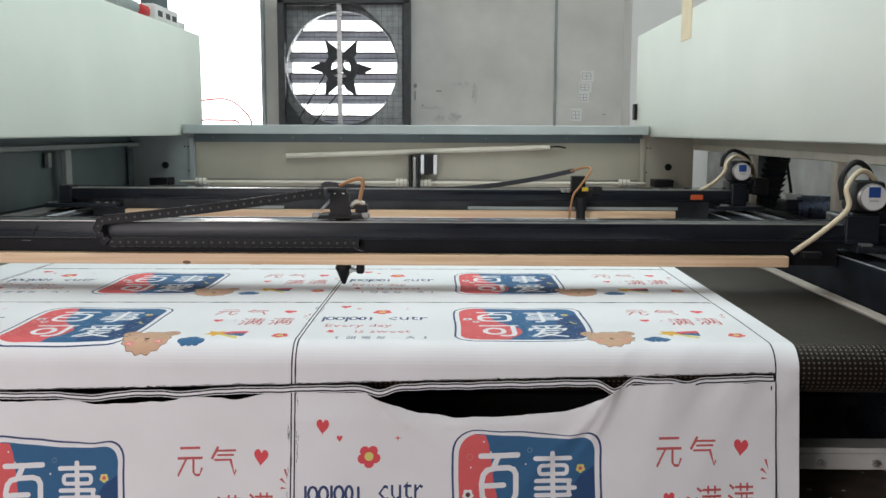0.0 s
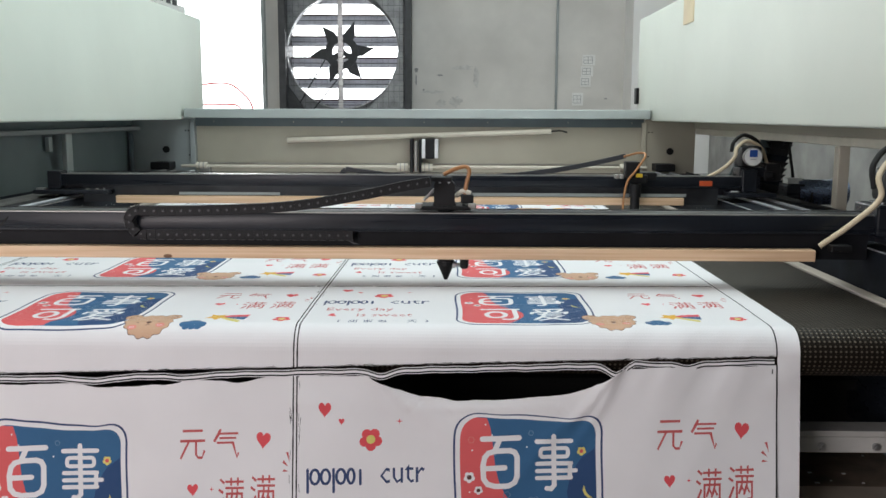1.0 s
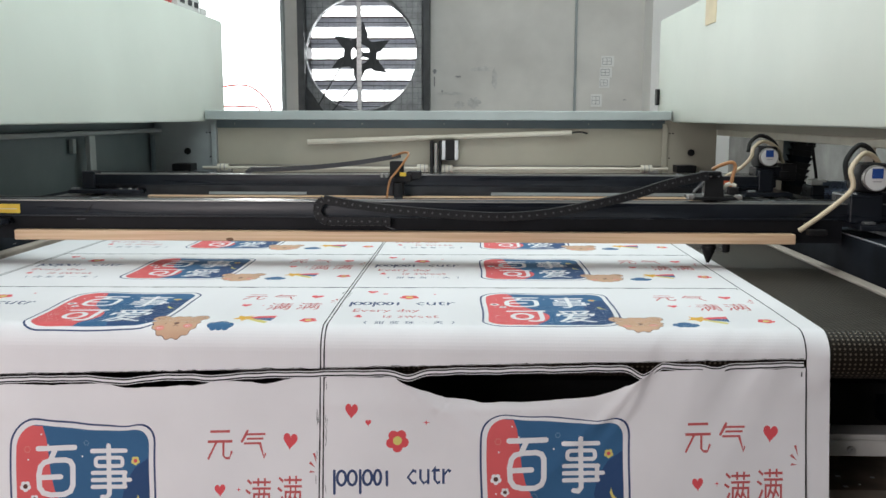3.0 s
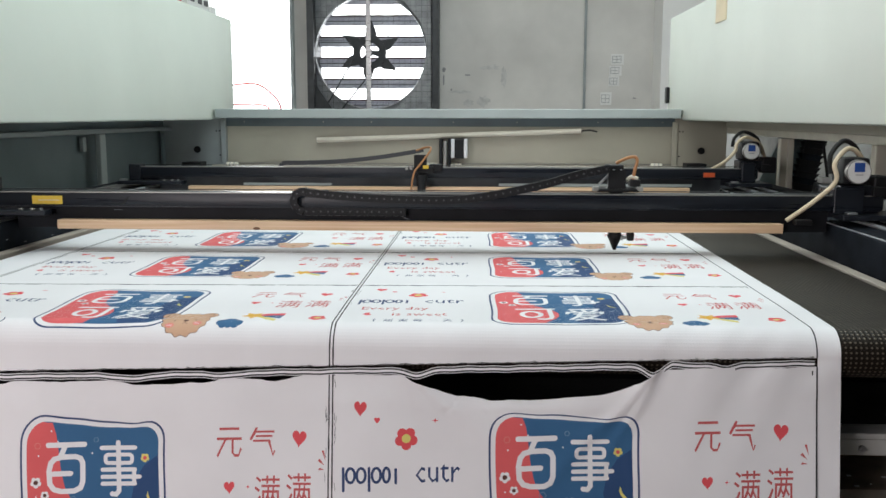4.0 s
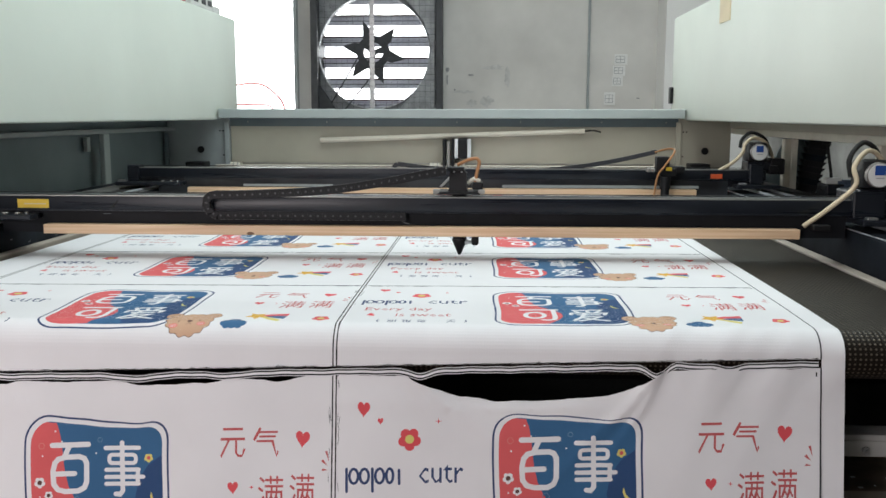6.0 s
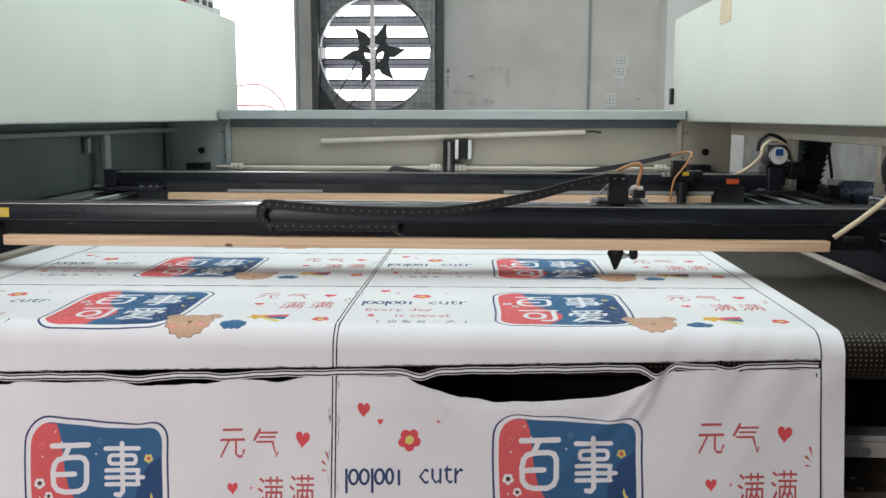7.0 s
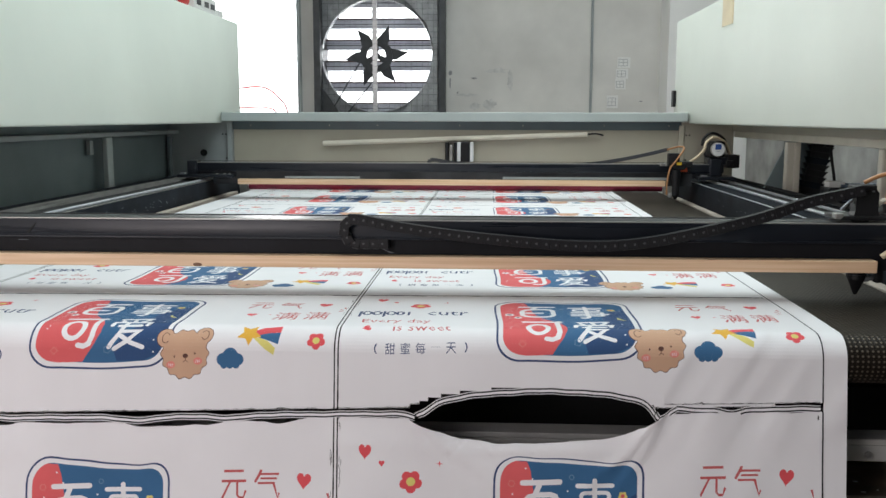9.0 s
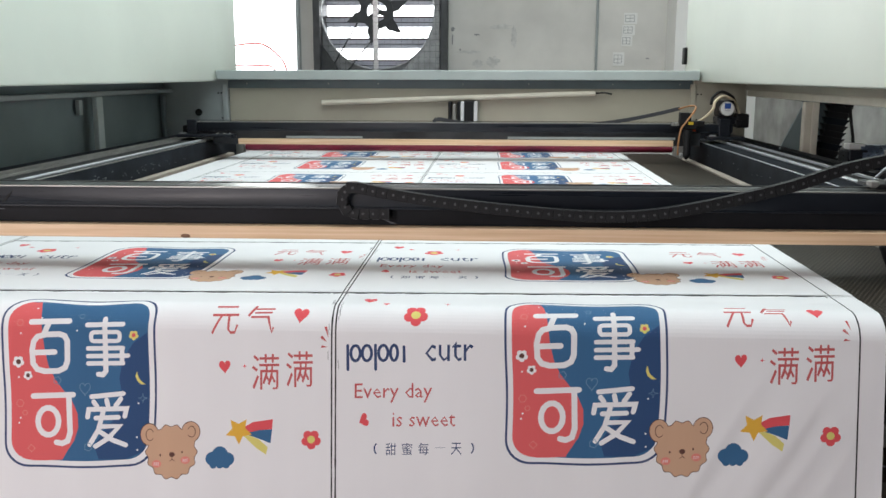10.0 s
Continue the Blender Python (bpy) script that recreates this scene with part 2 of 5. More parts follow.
# fabric and its inks
KNIT = fabric_material()
NAVY = material("navy_ink", (0.030, 0.055, 0.145), 0.85, vary=0.05)
BLUE = material("blue_ink", (0.035, 0.125, 0.26), 0.85, vary=0.05)
DEEP = material("deep_blue_ink", (0.022, 0.065, 0.17), 0.85, vary=0.05)
CORAL = material("coral_ink", (0.70, 0.115, 0.12), 0.85, vary=0.05)
ROSE = material("rose_ink", (0.52, 0.10, 0.10), 0.85, vary=0.05)
HEART = material("heart_ink", (0.72, 0.085, 0.10), 0.85, vary=0.05)
CARAMEL = material("caramel_ink", (0.58, 0.36, 0.235), 0.85, vary=0.06)
CHOCOLATE = material("chocolate_ink", (0.10, 0.04, 0.03), 0.85)
BLUSH = material("blush_ink", (0.72, 0.24, 0.20), 0.85)
SUN = material("yellow_ink", (0.75, 0.42, 0.05), 0.85, vary=0.05)
LEMON = material("lemon_ink", (0.70, 0.62, 0.18), 0.85, vary=0.05)
OUTLINE = material("black_ink", (0.012, 0.012, 0.014), 0.8)
PALE_BLUE = material("pale_blue_ink", (0.16, 0.27, 0.38), 0.85)
INKS = [KNIT, NAVY, BLUE, DEEP, CORAL, ROSE, HEART, CARAMEL, CHOCOLATE, BLUSH, SUN, LEMON, OUTLINE, PALE_BLUE]


# ---- building helpers ----
def thing(name, label, category, group="", kind="", at=(0, 0, 0)):
    ob = new(name)
    ob.empty_display_size = 0.1
    ob.location = at
    return tagged(ob, label, category, group, kind)


def part(name, bm, mat, parent=None, label="", smooth=False):
    me = bpy.data.meshes.new(name)
    bmesh.ops.recalc_face_normals(bm, faces=bm.faces)
    bm.to_mesh(me)
    bm.free()
    for m in mat if isinstance(mat, (list, tuple)) else [mat]:
        me.materials.append(m)
    if smooth:
        for p in me.polygons:
            p.use_smooth = True
        me.set_sharp_from_angle(angle=radians(40))
    ob = new(name, me)
    if parent:
        ob.parent = parent
    if label:
        ob["label"] = label
    return ob


def box(x0, x1, y0, y1, z0, z1, bevel=0.0, bm=None, mat=0):
    bm = bm or bmesh.new()
    made = bmesh.ops.create_cube(bm, size=1)["verts"]
    for v in made:
        v.co = Vector(((x0 + x1) / 2 + v.co.x * (x1 - x0), (y0 + y1) / 2 + v.co.y * (y1 - y0), (z0 + z1) / 2 + v.co.z * (z1 - z0)))
    faces = {f for v in made for f in v.link_faces}
    for f in faces:
        f.material_index = mat
    if bevel:
        edges = list({e for v in made for e in v.link_edges})
        bmesh.ops.bevel(bm, geom=edges, offset=bevel, segments=2, affect="EDGES", profile=0.5)
    return bm


def rod(p, q, r, r2=None, sides=20, bm=None, mat=0):
    """A cylinder or cone from p to q."""
    bm = bm or bmesh.new()
    p, q = Vector(p), Vector(q)
    turn = (q - p).to_track_quat("Z", "Y").to_matrix().to_4x4()
    made = bmesh.ops.create_cone(bm, cap_ends=True, segments=sides, radius1=r, radius2=r if r2 is None else r2,
                                 depth=(q - p).length, matrix=Matrix.Translation((p + q) / 2) @ turn)["verts"]
    for f in {f for v in made for f in v.link_faces}:
        f.material_index = mat
    return bm


def tube(points, r, sides=10, bm=None, steps=8):
    """A round cable along a smooth line through the points."""
    bm = bm or bmesh.new()
    pts = [Vector(p) for p in points]
    ext = [pts[0] * 2 - pts[1]] + pts + [pts[-1] * 2 - pts[-2]]
    line = []
    for i in range(1, len(ext) - 2):
        a, b, c, d = ext[i - 1:i + 3]
        for s in range(steps):
            t = s / steps
            line.append(0.5 * ((2 * b) + (c - a) * t + (2 * a - 5 * b + 4 * c - d) * t * t + (3 * b - a - 3 * c + d) * t ** 3))
    line.append(pts[-1])
    rings = []
    side = None
    for i, p in enumerate(line):
        way = (line[min(i + 1, len(line) - 1)] - line[max(i - 1, 0)]).normalized()
        side = way.orthogonal().normalized() if side is None else (side - way * side.dot(way)).normalized()
        up = way.cross(side)
        rings.append([bm.verts.new(p + r * (math.cos(2 * math.pi * k / sides) * side + math.sin(2 * math.pi * k / sides) * up)) for k in range(sides)])
    for a, b in zip(rings, rings[1:]):
        for k in range(sides):
            bm.faces.new((a[k], a[(k + 1) % sides], b[(k + 1) % sides], b[k]))
    bm.faces.new(rings[0])
    bm.faces.new(rings[-1])
    return bm


def prism(outline, y0, y1, bm=None, mat=0):
    """An outline in x and z, drawn out from y0 to y1."""
    bm = bm or bmesh.new()
    a = [bm.verts.new((x, y0, z)) for x, z in outline]
    b = [bm.verts.new((x, y1, z)) for x, z in outline]
    fs = [bm.faces.new(a), bm.faces.new(b[::-1])]
    n = len(a)
    fs += [bm.faces.new((a[i], b[i], b[(i + 1) % n], a[(i + 1) % n])) for i in range(n)]
    for f in fs:
        f.material_index = mat
    return bm


def wall_with_holes(name, x0, x1, z0, z1, y0, y1, holes, mat):
    """A wall across x with rectangular openings (x0, x1, z0, z1) cut through it."""
    bm = bmesh.new()
    xs = sorted({x0, x1, *[h[0] for h in holes], *[h[1] for h in holes]})
    for a, b in zip(xs, xs[1:]):
        free = [(z0, z1)]
        for h in holes:
            if h[0] <= a and h[1] >= b:
                free = [s for lo, hi in free for s in ((lo, min(hi, h[2])), (max(lo, h[3]), hi)) if s[1] - s[0] > 1e-6]
        for lo, hi in free:
            box(a, b, y0, y1, lo, hi, bm=bm)
    bmesh.ops.remove_doubles(bm, verts=bm.verts, dist=1e-5)
    return tagged(part(name, bm, mat), kind="structure")


# ---- the workshop ----
def workshop():
    floor = tagged(part("floor", box(-3.1, 2.8, -3.3, 7.3, -0.12, 0.0), CONCRETE), "stained brown concrete workshop floor under the machine", "floor", kind="structure")
    wall_with_holes("wall_north", -2.9, 1.76, 0, 4.2, 7.0, 7.22,
                    [(-2.8, -1.50, 0.9, 3.4), (-1.33, -0.175, 1.16, 2.34)], WALL)
    # unseen wall, dark to cut bounce; its opening is invented for the front fill
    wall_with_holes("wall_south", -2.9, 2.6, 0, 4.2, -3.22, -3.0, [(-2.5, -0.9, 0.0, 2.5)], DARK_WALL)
    bm = box(2.5, 2.74, 0.25, 6.6, 0, 4.2)
    box(1.76, 2.74, 6.601, 7.22, 0, 4.2, bm=bm)
    tagged(part("wall_east", bm, LIT_WALL), "grey plastered workshop wall with dark stains", "wall", kind="structure")
    # dark stretch added out of view to dim the cloth's right side
    tagged(part("wall_southeast", box(2.5, 2.74, -3.0, 0.246, 0, 4.2), DARK_WALL), "unseen dark wall added to cut bounce light", "shutter", kind="structure")
    tagged(part("wall_west", box(-3.1, -2.9, -3.22, 7.22, 0, 4.2), WALL), "grey plastered workshop wall", "wall", kind="structure")
    bm = bmesh.new()
    # the hole is invented for the overhead fill light
    for x0, x1, y0, y1 in ((-3.1, -1.4, -3.22, 7.22), (-1.4, 2.74, -3.22, -1.0), (-1.4, 2.74, 4.4, 7.22), (2.2, 2.74, -1.0, 4.4)):
        box(x0, x1, y0, y1, 4.2, 4.35, bm=bm)
    tagged(part("ceiling", bm, WALL), kind="structure")
    # plain bright distance outside the openings
    tagged(part("backdrop", box(-6.5, 3.0, 8.4, 8.42, 0.2, 4.4), BRIGHT), "bright overcast daylight outside the window", "outdoors", kind="structure")
    # conduit, corner strip, papers and stains on the north wall
    tagged(part("conduit_pipe", rod((1.148, 6.985, 0.0), (1.148, 6.985, 4.2), 0.012), GREY_PAINT), "thin grey conduit running up the plaster wall", "pipe")
    for i, (x, z, w, h) in enumerate(((1.440, 1.690, 0.115, 0.095), (1.426, 1.590, 0.110, 0.090), (1.414, 1.497, 0.095, 0.092), (1.346, 1.340, 0.100, 0.115))):
        bm = box(x - w / 2, x + w / 2, 6.990, 6.997, z - h / 2, z + h / 2)
        note = tagged(part("paper_note", bm, PAPER), "small white paper note taped to grey plaster", "paper", "notes on the wall")
        bm = bmesh.new()
        for k in range(3):
            z1 = z + h * (0.30 - 0.30 * k)
            box(x - w * 0.40, x + w * 0.30, 6.987, 6.989, z1 - 0.002, z1 + 0.002, bm=bm)
        for dx in (-0.40, -0.05, 0.28):
            box(x + w * dx - 0.002, x + w * dx + 0.002, 6.9865, 6.9868, z - h * 0.30, z + h * 0.30, bm=bm)
        part("writing", bm, INK_GREY, note)
    rng = random.Random(4)
    for cx, cz, w, h in ((0.09, 1.552, 0.060, 0.022), (-0.128, 1.600, 0.034, 0.060), (-0.130, 1.500, 0.016, 0.120), (1.60, 1.345, 0.040, 0.016), (-0.06, 1.42, 0.018, 0.024)):
        pts = [(cx + w / 2 * math.cos(a) * rng.uniform(0.6, 1.1), cz + h / 2 * math.sin(a) * rng.uniform(0.5, 1.1)) for a in np.linspace(0, 2 * math.pi, 18, endpoint=False)]
        tagged(part("plaster_chip", prism(pts, 6.992, 6.998), STAIN), "flaked grey patch in the painted plaster", "stain", "plaster chips")
    for cx, cz, w, h in ((0.23, 1.315, 0.14, 0.12), (0.42, 1.52, 0.07, 0.24), (0.02, 1.40, 0.26, 0.03), (0.30, 1.62, 0.24, 0.06), (0.10, 1.30, 0.12, 0.07)):
        pts = [(cx + w / 2 * math.cos(a) * rng.uniform(0.45, 1.1), cz + h / 2 * math.sin(a) * rng.uniform(0.45, 1.1)) for a in np.linspace(0, 2 * math.pi, 26, endpoint=False)]
        tagged(part("damp_patch", prism(pts, 6.9965, 6.9990), DAMP), "faint grey damp patch on the painted plaster", "stain", "damp patches")
    # window frame
    win = thing("window_1", "tall bright window with a grey jamb", "window", kind="structure")
    bm = box(-1.530, -1.498, 6.94, 7.2, 0.9, 3.4, 0.004)
    part("window_frame", bm, GREY_PAINT, win)
    part("window_sill", box(-2.8, -1.531, 6.93, 7.2, 0.86, 0.9, 0.004), GREY_PAINT, win)
    # red and dark cables outside the window
    tagged(part("cable_arc", tube([(-2.25, 6.935, 0.905), (-2.20, 6.9, 1.40), (-2.10, 6.9, 1.45), (-1.85, 6.9, 1.47), (-1.70, 6.9, 1.38), (-1.62, 6.92, 1.24), (-1.62, 6.935, 0.905)], 0.008), RED_CABLE), "thin faded red cable arching before the window", "cable")
    tagged(part("red_cable", tube([(-2.30, 6.935, 0.91), (-2.25, 6.9, 1.2), (-2.15, 6.88, 1.27), (-1.9, 6.88, 1.28), (-1.72, 6.9, 1.24), (-1.68, 6.935, 0.91)], 0.008), RED_CABLE), "thin red cable lying along the window", "cable")


def exhaust_fan():
    cx, cz, yf = -0.80, 1.750, 6.86
    fan = thing("exhaust_fan", "large square galvanised exhaust fan with slowly turning blades", "fan", at=(cx, yf, cz))
    h = 0.59
    bm = bmesh.new()
    for a in (-1, 1):
        box(0.042 + a * 0.562 - 0.030, 0.042 + a * 0.562 + 0.030, -0.05, 0.36, -h, h, 0.004, bm=bm)
        box(-h + 0.042, h + 0.042, -0.05, 0.36, a * h - 0.028, a * h + 0.028, 0.004, bm=bm)
    part("frame", bm, FAN_DARK, fan)
    # venturi plate with a round mouth
    bm = bmesh.new()
    n = 64
    ring, rim, deep = [], [], []
    for k in range(n):
        a = 2 * math.pi * k / n
        c, s = math.cos(a), math.sin(a)
        q = (h - 0.03) / max(abs(c), abs(s))
        rim.append(bm.verts.new((q * c + 0.03, 0.10, q * s)))
        ring.append(bm.verts.new((0.503 * c + 0.012, 0.06, 0.503 * s)))
        deep.append(bm.verts.new((0.512 * c + 0.012, 0.20, 0.512 * s)))
    for k in range(n):
        j = (k + 1) % n
        bm.faces.new((rim[k], rim[j], ring[j], ring[k]))
        bm.faces.new((ring[k], ring[j], deep[j], deep[k]))
    part("venturi_plate", bm, FAN_METAL, fan, "galvanised plate with a round mouth", smooth=True)
    bm = bmesh.new()
    pts = [(0.505 * math.cos(a) + 0.012, 0.052, 0.505 * math.sin(a)) for a in np.linspace(0, 2 * math.pi, 49)]
    tube(pts, 0.006, 6, bm, 1)
    part("mouth_ring", bm, STEEL, fan)
    # louvre slats behind the blades
    for i in range(6):
        z = -0.506 + i * 0.1915
        bm = bmesh.new()
        a = [bm.verts.new(p) for p in ((-0.53, 0.31, z), (0.55, 0.31, z), (0.55, 0.24, z + 0.086), (-0.53, 0.24, z + 0.086))]
        b = [bm.verts.new(v.co + Vector((0, 0.006, 0.003))) for v in a]
        bm.faces.new(a)
        bm.faces.new(b[::-1])
        for k in range(4):
            bm.faces.new((a[k], b[k], b[(k + 1) % 4], a[(k + 1) % 4]))
        slat = part("slat", bm, SLAT, fan)
        part("slat_edge", box(-0.53, 0.55, 0.228, 0.2395, z + 0.076, z + 0.090, 0.002), RUST, slat, "rusty folded edge")
        part("slat_rib", box(-0.53, 0.55, 0.262, 0.270, z + 0.034, z + 0.041, 0.001), FAN_DARK, slat)
    # struts
    bm = box(-0.02, 0.018, -0.02, 0.0, -h, h, 0.002)
    for k in range(26):
        box(-0.024, 0.024, -0.026, -0.018, -0.56 + k * 0.044, -0.535 + k * 0.044, bm=bm)
    part("strut", bm, STEEL, fan, "perforated upright steel strut")
    for p, q in (((-0.44, 0.0, -0.56), (-0.14, 0.02, -0.06)), ((-0.30, 0.0, -0.57), (0.0, 0.02, -0.20))):
        part("brace", rod(p, q, 0.006, sides=8), FAN_DARK, fan)
    part("corner_gusset", prism([(-0.56, -0.56), (-0.30, -0.56), (-0.52, -0.24), (-0.56, -0.20)], 0.0, 0.03), FAN_DARK, fan)
    # wire guard
    for i in range(23):
        u = -0.55 + i * 0.05
        part("guard_wire", rod((u + 0.03, -0.035, -0.56), (u + 0.03, -0.035, 0.56), 0.0010, sides=4), FAN_DARK, fan)
        part("guard_wire", rod((-0.50, -0.038, u), (0.58, -0.038, u), 0.0010, sides=4), FAN_DARK, fan)
    part("corner_plate", prism([(0.18, -0.56), (0.56, -0.56), (0.56, 0.1), (0.52, 0.1), (0.50, -0.12), (0.42, -0.32), (0.30, -0.44)], 0.02, 0.03), FAN_METAL, fan)
    part("corner_plate", prism([(0.56, 0.56), (0.18, 0.56), (0.34, 0.42), (0.46, 0.28), (0.52, 0.1), (0.56, 0.1)], 0.02, 0.03), FAN_METAL, fan)
    # rotor
    bm = bmesh.new()
    n = 36
    for r0, r1 in ((0.088, 0.150), (0.004, 0.034)):
        loops = [[bm.verts.new((r * math.cos(2 * math.pi * k / n), y, r * math.sin(2 * math.pi * k / n))) for k in range(n)] for r, y in ((r0, 0.06), (r1, 0.06), (r1, 0.10), (r0, 0.10))]
        for a, b in zip(loops, loops[1:] + loops[:1]):
            for k in range(n):
                bm.faces.new((a[k], a[(k + 1) % n], b[(k + 1) % n], b[k]))
    for ang in (0.4, 2.5, 4.6):
        c, q = math.cos(ang), math.sin(ang)
        prism([(0.03 * c - 0.02 * q, 0.03 * q + 0.02 * c), (0.095 * c - 0.03 * q, 0.095 * q + 0.03 * c), (0.095 * c + 0.03 * q, 0.095 * q - 0.03 * c), (0.03 * c + 0.02 * q, 0.03 * q - 0.02 * c)], 0.065, 0.095, bm=bm)
    blades = []
    for k in range(6):
        a = radians(60 * k)
        shape = []
        for r, off in ((0.12, -0.48), (0.19, -0.36), (0.295, -0.06), (0.20, 0.10), (0.13, 0.42)):
            shape.append((r * math.cos(a + off), r * math.sin(a + off)))
        blades.append(shape)
    rotor = part("rotor", bm, FAN_DARK, fan, "dark six-bladed fan rotor")
    for shape in blades:
        part("blade", prism(shape, 0.08, 0.088), FAN_DARK, rotor)
    part("hub_cap", rod((0, 0.0, 0), (0, 0.05, 0), 0.03, 0.02, 14), STEEL, rotor)
    return rotor


# ---- the laser cutter: covers and frame ----
def cutter_frame():
    left = thing("side_cover", "long pale grey-green sheet-metal cover over the cutter's side", "machine cover", "side covers")
    part("body", box(-1.62, -1.04, -0.15, 3.24, 1.167, 1.67, 0.012), WHITE_PAINT, left, smooth=True)
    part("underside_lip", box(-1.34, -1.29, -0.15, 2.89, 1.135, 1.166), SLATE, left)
    right = thing("side_cover", "long pale grey-green sheet-metal cover with a tape tab", "machine cover", "side covers")
    part("body", box(1.166, 1.74, -0.15, 3.24, 1.167, 1.67, 0.012), WHITE_PAINT, right, smooth=True)
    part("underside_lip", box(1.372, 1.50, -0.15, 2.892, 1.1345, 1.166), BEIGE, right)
    part("tape_tab", box(1.162, 1.166, 2.16, 2.315, 1.553, 1.72), TAPE, right, "yellowed masking tape tab")
    tagged(part("wall_switch", box(1.150, 1.166, 3.19, 3.235, 1.25, 1.33, 0.003), BLACK_MATT), "small black switch box on the cover's edge", "switch")
    tray = tagged(part("slotted_tray", box(-1.16, -1.055, 2.60, 2.92, 1.671, 1.740, 0.006), WHITE_PLASTIC), "white plastic tray with dark slots lying on the cover", "tray")
    for y in (2.63, 2.74, 2.83):
        part("slot", box(-1.0545, -1.0535, y, y + 0.06, 1.690, 1.715), GREY_PIN, tray, "dark slot")
    tagged(part("small_box", box(-1.13, -1.055, 2.935, 3.03, 1.671, 1.702, 0.004), WHITE_PLASTIC), "small white box lying on the cover", "box")
    # added box in place of a dark blue part of the window behind
    tagged(part("window_stand_in", box(-1.15, -1.08, 2.68, 2.86, 1.741, 1.86, 0.006), DARK_GREEN), "dark blue-grey box standing in for part of the window behind", "case")
    tagged(part("red_pouch", box(-1.13, -1.06, 2.44, 2.56, 1.671, 1.722, 0.018), RED_CABLE, smooth=True), "small red pouch lying on the cover", "pouch")
    bm = rod((-1.09, 2.18, 1.699), (-1.09, 2.42, 1.699), 0.028, sides=20)
    tagged(part("paper_roll", bm, GREY_PAINT, smooth=True), "short grey paper roll lying on the cover", "roll")

    back = thing("back_beam", "grey-green cross beam over the machine's beige back panel", "machine frame")
    part("beam", box(-1.029, 1.157, 2.85, 2.98, 1.176, 1.219, 0.004), RAIL_PAINT, back)
    bm = box(-0.988, 1.1365, 2.90, 2.96, 1.137, 1.176)
    part("recess", bm, DARK_GREEN, back, "dark slate recess strip")
    part("panel", box(-0.986, 1.135, 2.907, 2.95, 0.898, 1.150), BEIGE, back, "beige sheet-metal back panel")
    part("seam", box(-0.986, 1.135, 2.902, 2.907, 0.960, 0.964), DULL_STEEL, back)
    part("end_plate", box(-1.36, -0.99, 2.895, 2.93, 0.80, 1.175, 0.002), GREY_PAINT, back, "grey end plate with a bolt hole")
    part("end_plate", box(1.139, 1.38, 2.895, 2.93, 0.80, 1.175, 0.002), BEIGE, back, "beige end plate with a bolt hole")
    for x in (-1.0, 1.137):
        part("upright", box(x - 0.012, x + 0.012, 2.880, 2.894, 0.80, 1.160, 0.003), GREY_PAINT if x < 0 else BEIGE, back)
    for x in (-1.13, 1.262):
        part("hole_plug", rod((x, 2.886, 1.026), (x, 2.895, 1.026), 0.016), BLACK_MATT, back)
    for x in (-0.90, -0.52, -0.29, 0.10, 0.40, 0.78, 1.08):
        part("screw", rod((x, 2.895, 1.158), (x, 2.900, 1.158), 0.003, sides=8), DULL_STEEL, back)
    for x, z in ((-1.02, 1.115), (-1.035, 1.115), (-1.02, 1.0), (1.16, 1.115), (1.175, 1.115), (1.16, 1.0)):
        part("rivet", rod((x, 2.890, z), (x, 2.895, z), 0.0035, sides=8), BLACK_MATT, back)

    # side frames
    lf = thing("machine_side", "dark slate side panels between grey posts", "machine frame")
    part("panel", box(-1.33, -1.31, 0.0, 2.895, 0.80, 1.134), SLATE, lf, "dark slate inner panel")
    part("top_rail", box(-1.285, -1.250, 0.0, 2.895, 1.117, 1.134, 0.003), GREY_PAINT, lf)
    for y in (2.02, 0.95):
        part("post", box(-1.270, -1.250, y + 0.045, y + 0.10, 0.82, 1.116, 0.004), RAIL_PAINT, lf)
        for dy in (-0.03, 0.14):
            part("bracket", box(-1.30, -1.285, y + dy, y + dy + 0.03, 1.05, 1.104, 0.002), RAIL_PAINT, lf)
    part("post", box(-1.30, -1.285, 2.86, 2.894, 0.82, 1.104, 0.003), SLATE, lf)
    rf = thing("machine_side", "open side frame with cream square posts", "machine frame")
    part("top_rail", box(1.38, 1.43, 0.0, 2.895, 1.107, 1.134, 0.003), CREAM, rf)
    for y, x in ((2.02, 1.350), (1.27, 1.385), (0.6, 1.385)):
        part("post", box(x, x + 0.035, y, y + 0.035, 0.70, 1.106, 0.004), CREAM, rf)
        if y > 2:
            part("post_lip", box(1.374, 1.396, y - 0.014, y - 0.0005, 0.70, 1.106, 0.003), CREAM, rf)
    part("rear_panel", box(1.42, 1.566, 2.26, 2.275, 0.80, 1.134), SLATE, rf, "dark slate sheet behind the post")
    # a dark plate draws the slanting shadow edge on the wall beyond
    part("wall_shadow", prism([(1.30, 0.895), (1.40, 0.895), (1.40, 1.106), (1.397, 1.106)], 2.16, 2.175), SLATE, rf)

    # lower cabinets that carry the rails and covers
    for x0, x1 in ((-1.335, -1.075), (1.125, 1.37)):
        base = thing("base_cabinet", "dark slate steel cabinet under the machine's rail", "machine base", "base cabinets")
        part("body", box(x0, x1, 0.20, 2.84, 0.04, 0.794, 0.004), SLATE, base)
        part("plinth", box(x0 + 0.02, x1 - 0.02, 0.22, 2.82, 0.0, 0.0395), RUBBER, base)
    # rail bases with their rails
    for s, x0, x1, lines in ((-1, -1.22, -0.945, (-0.950, -0.974, -1.058, -1.105)), (1, 1.095, 1.36, (1.100, 1.180, 1.245, 1.320))):
        rb = thing("rail_base", "blue-black steel beam carrying bright linear rails", "machine rail", "rail bases")
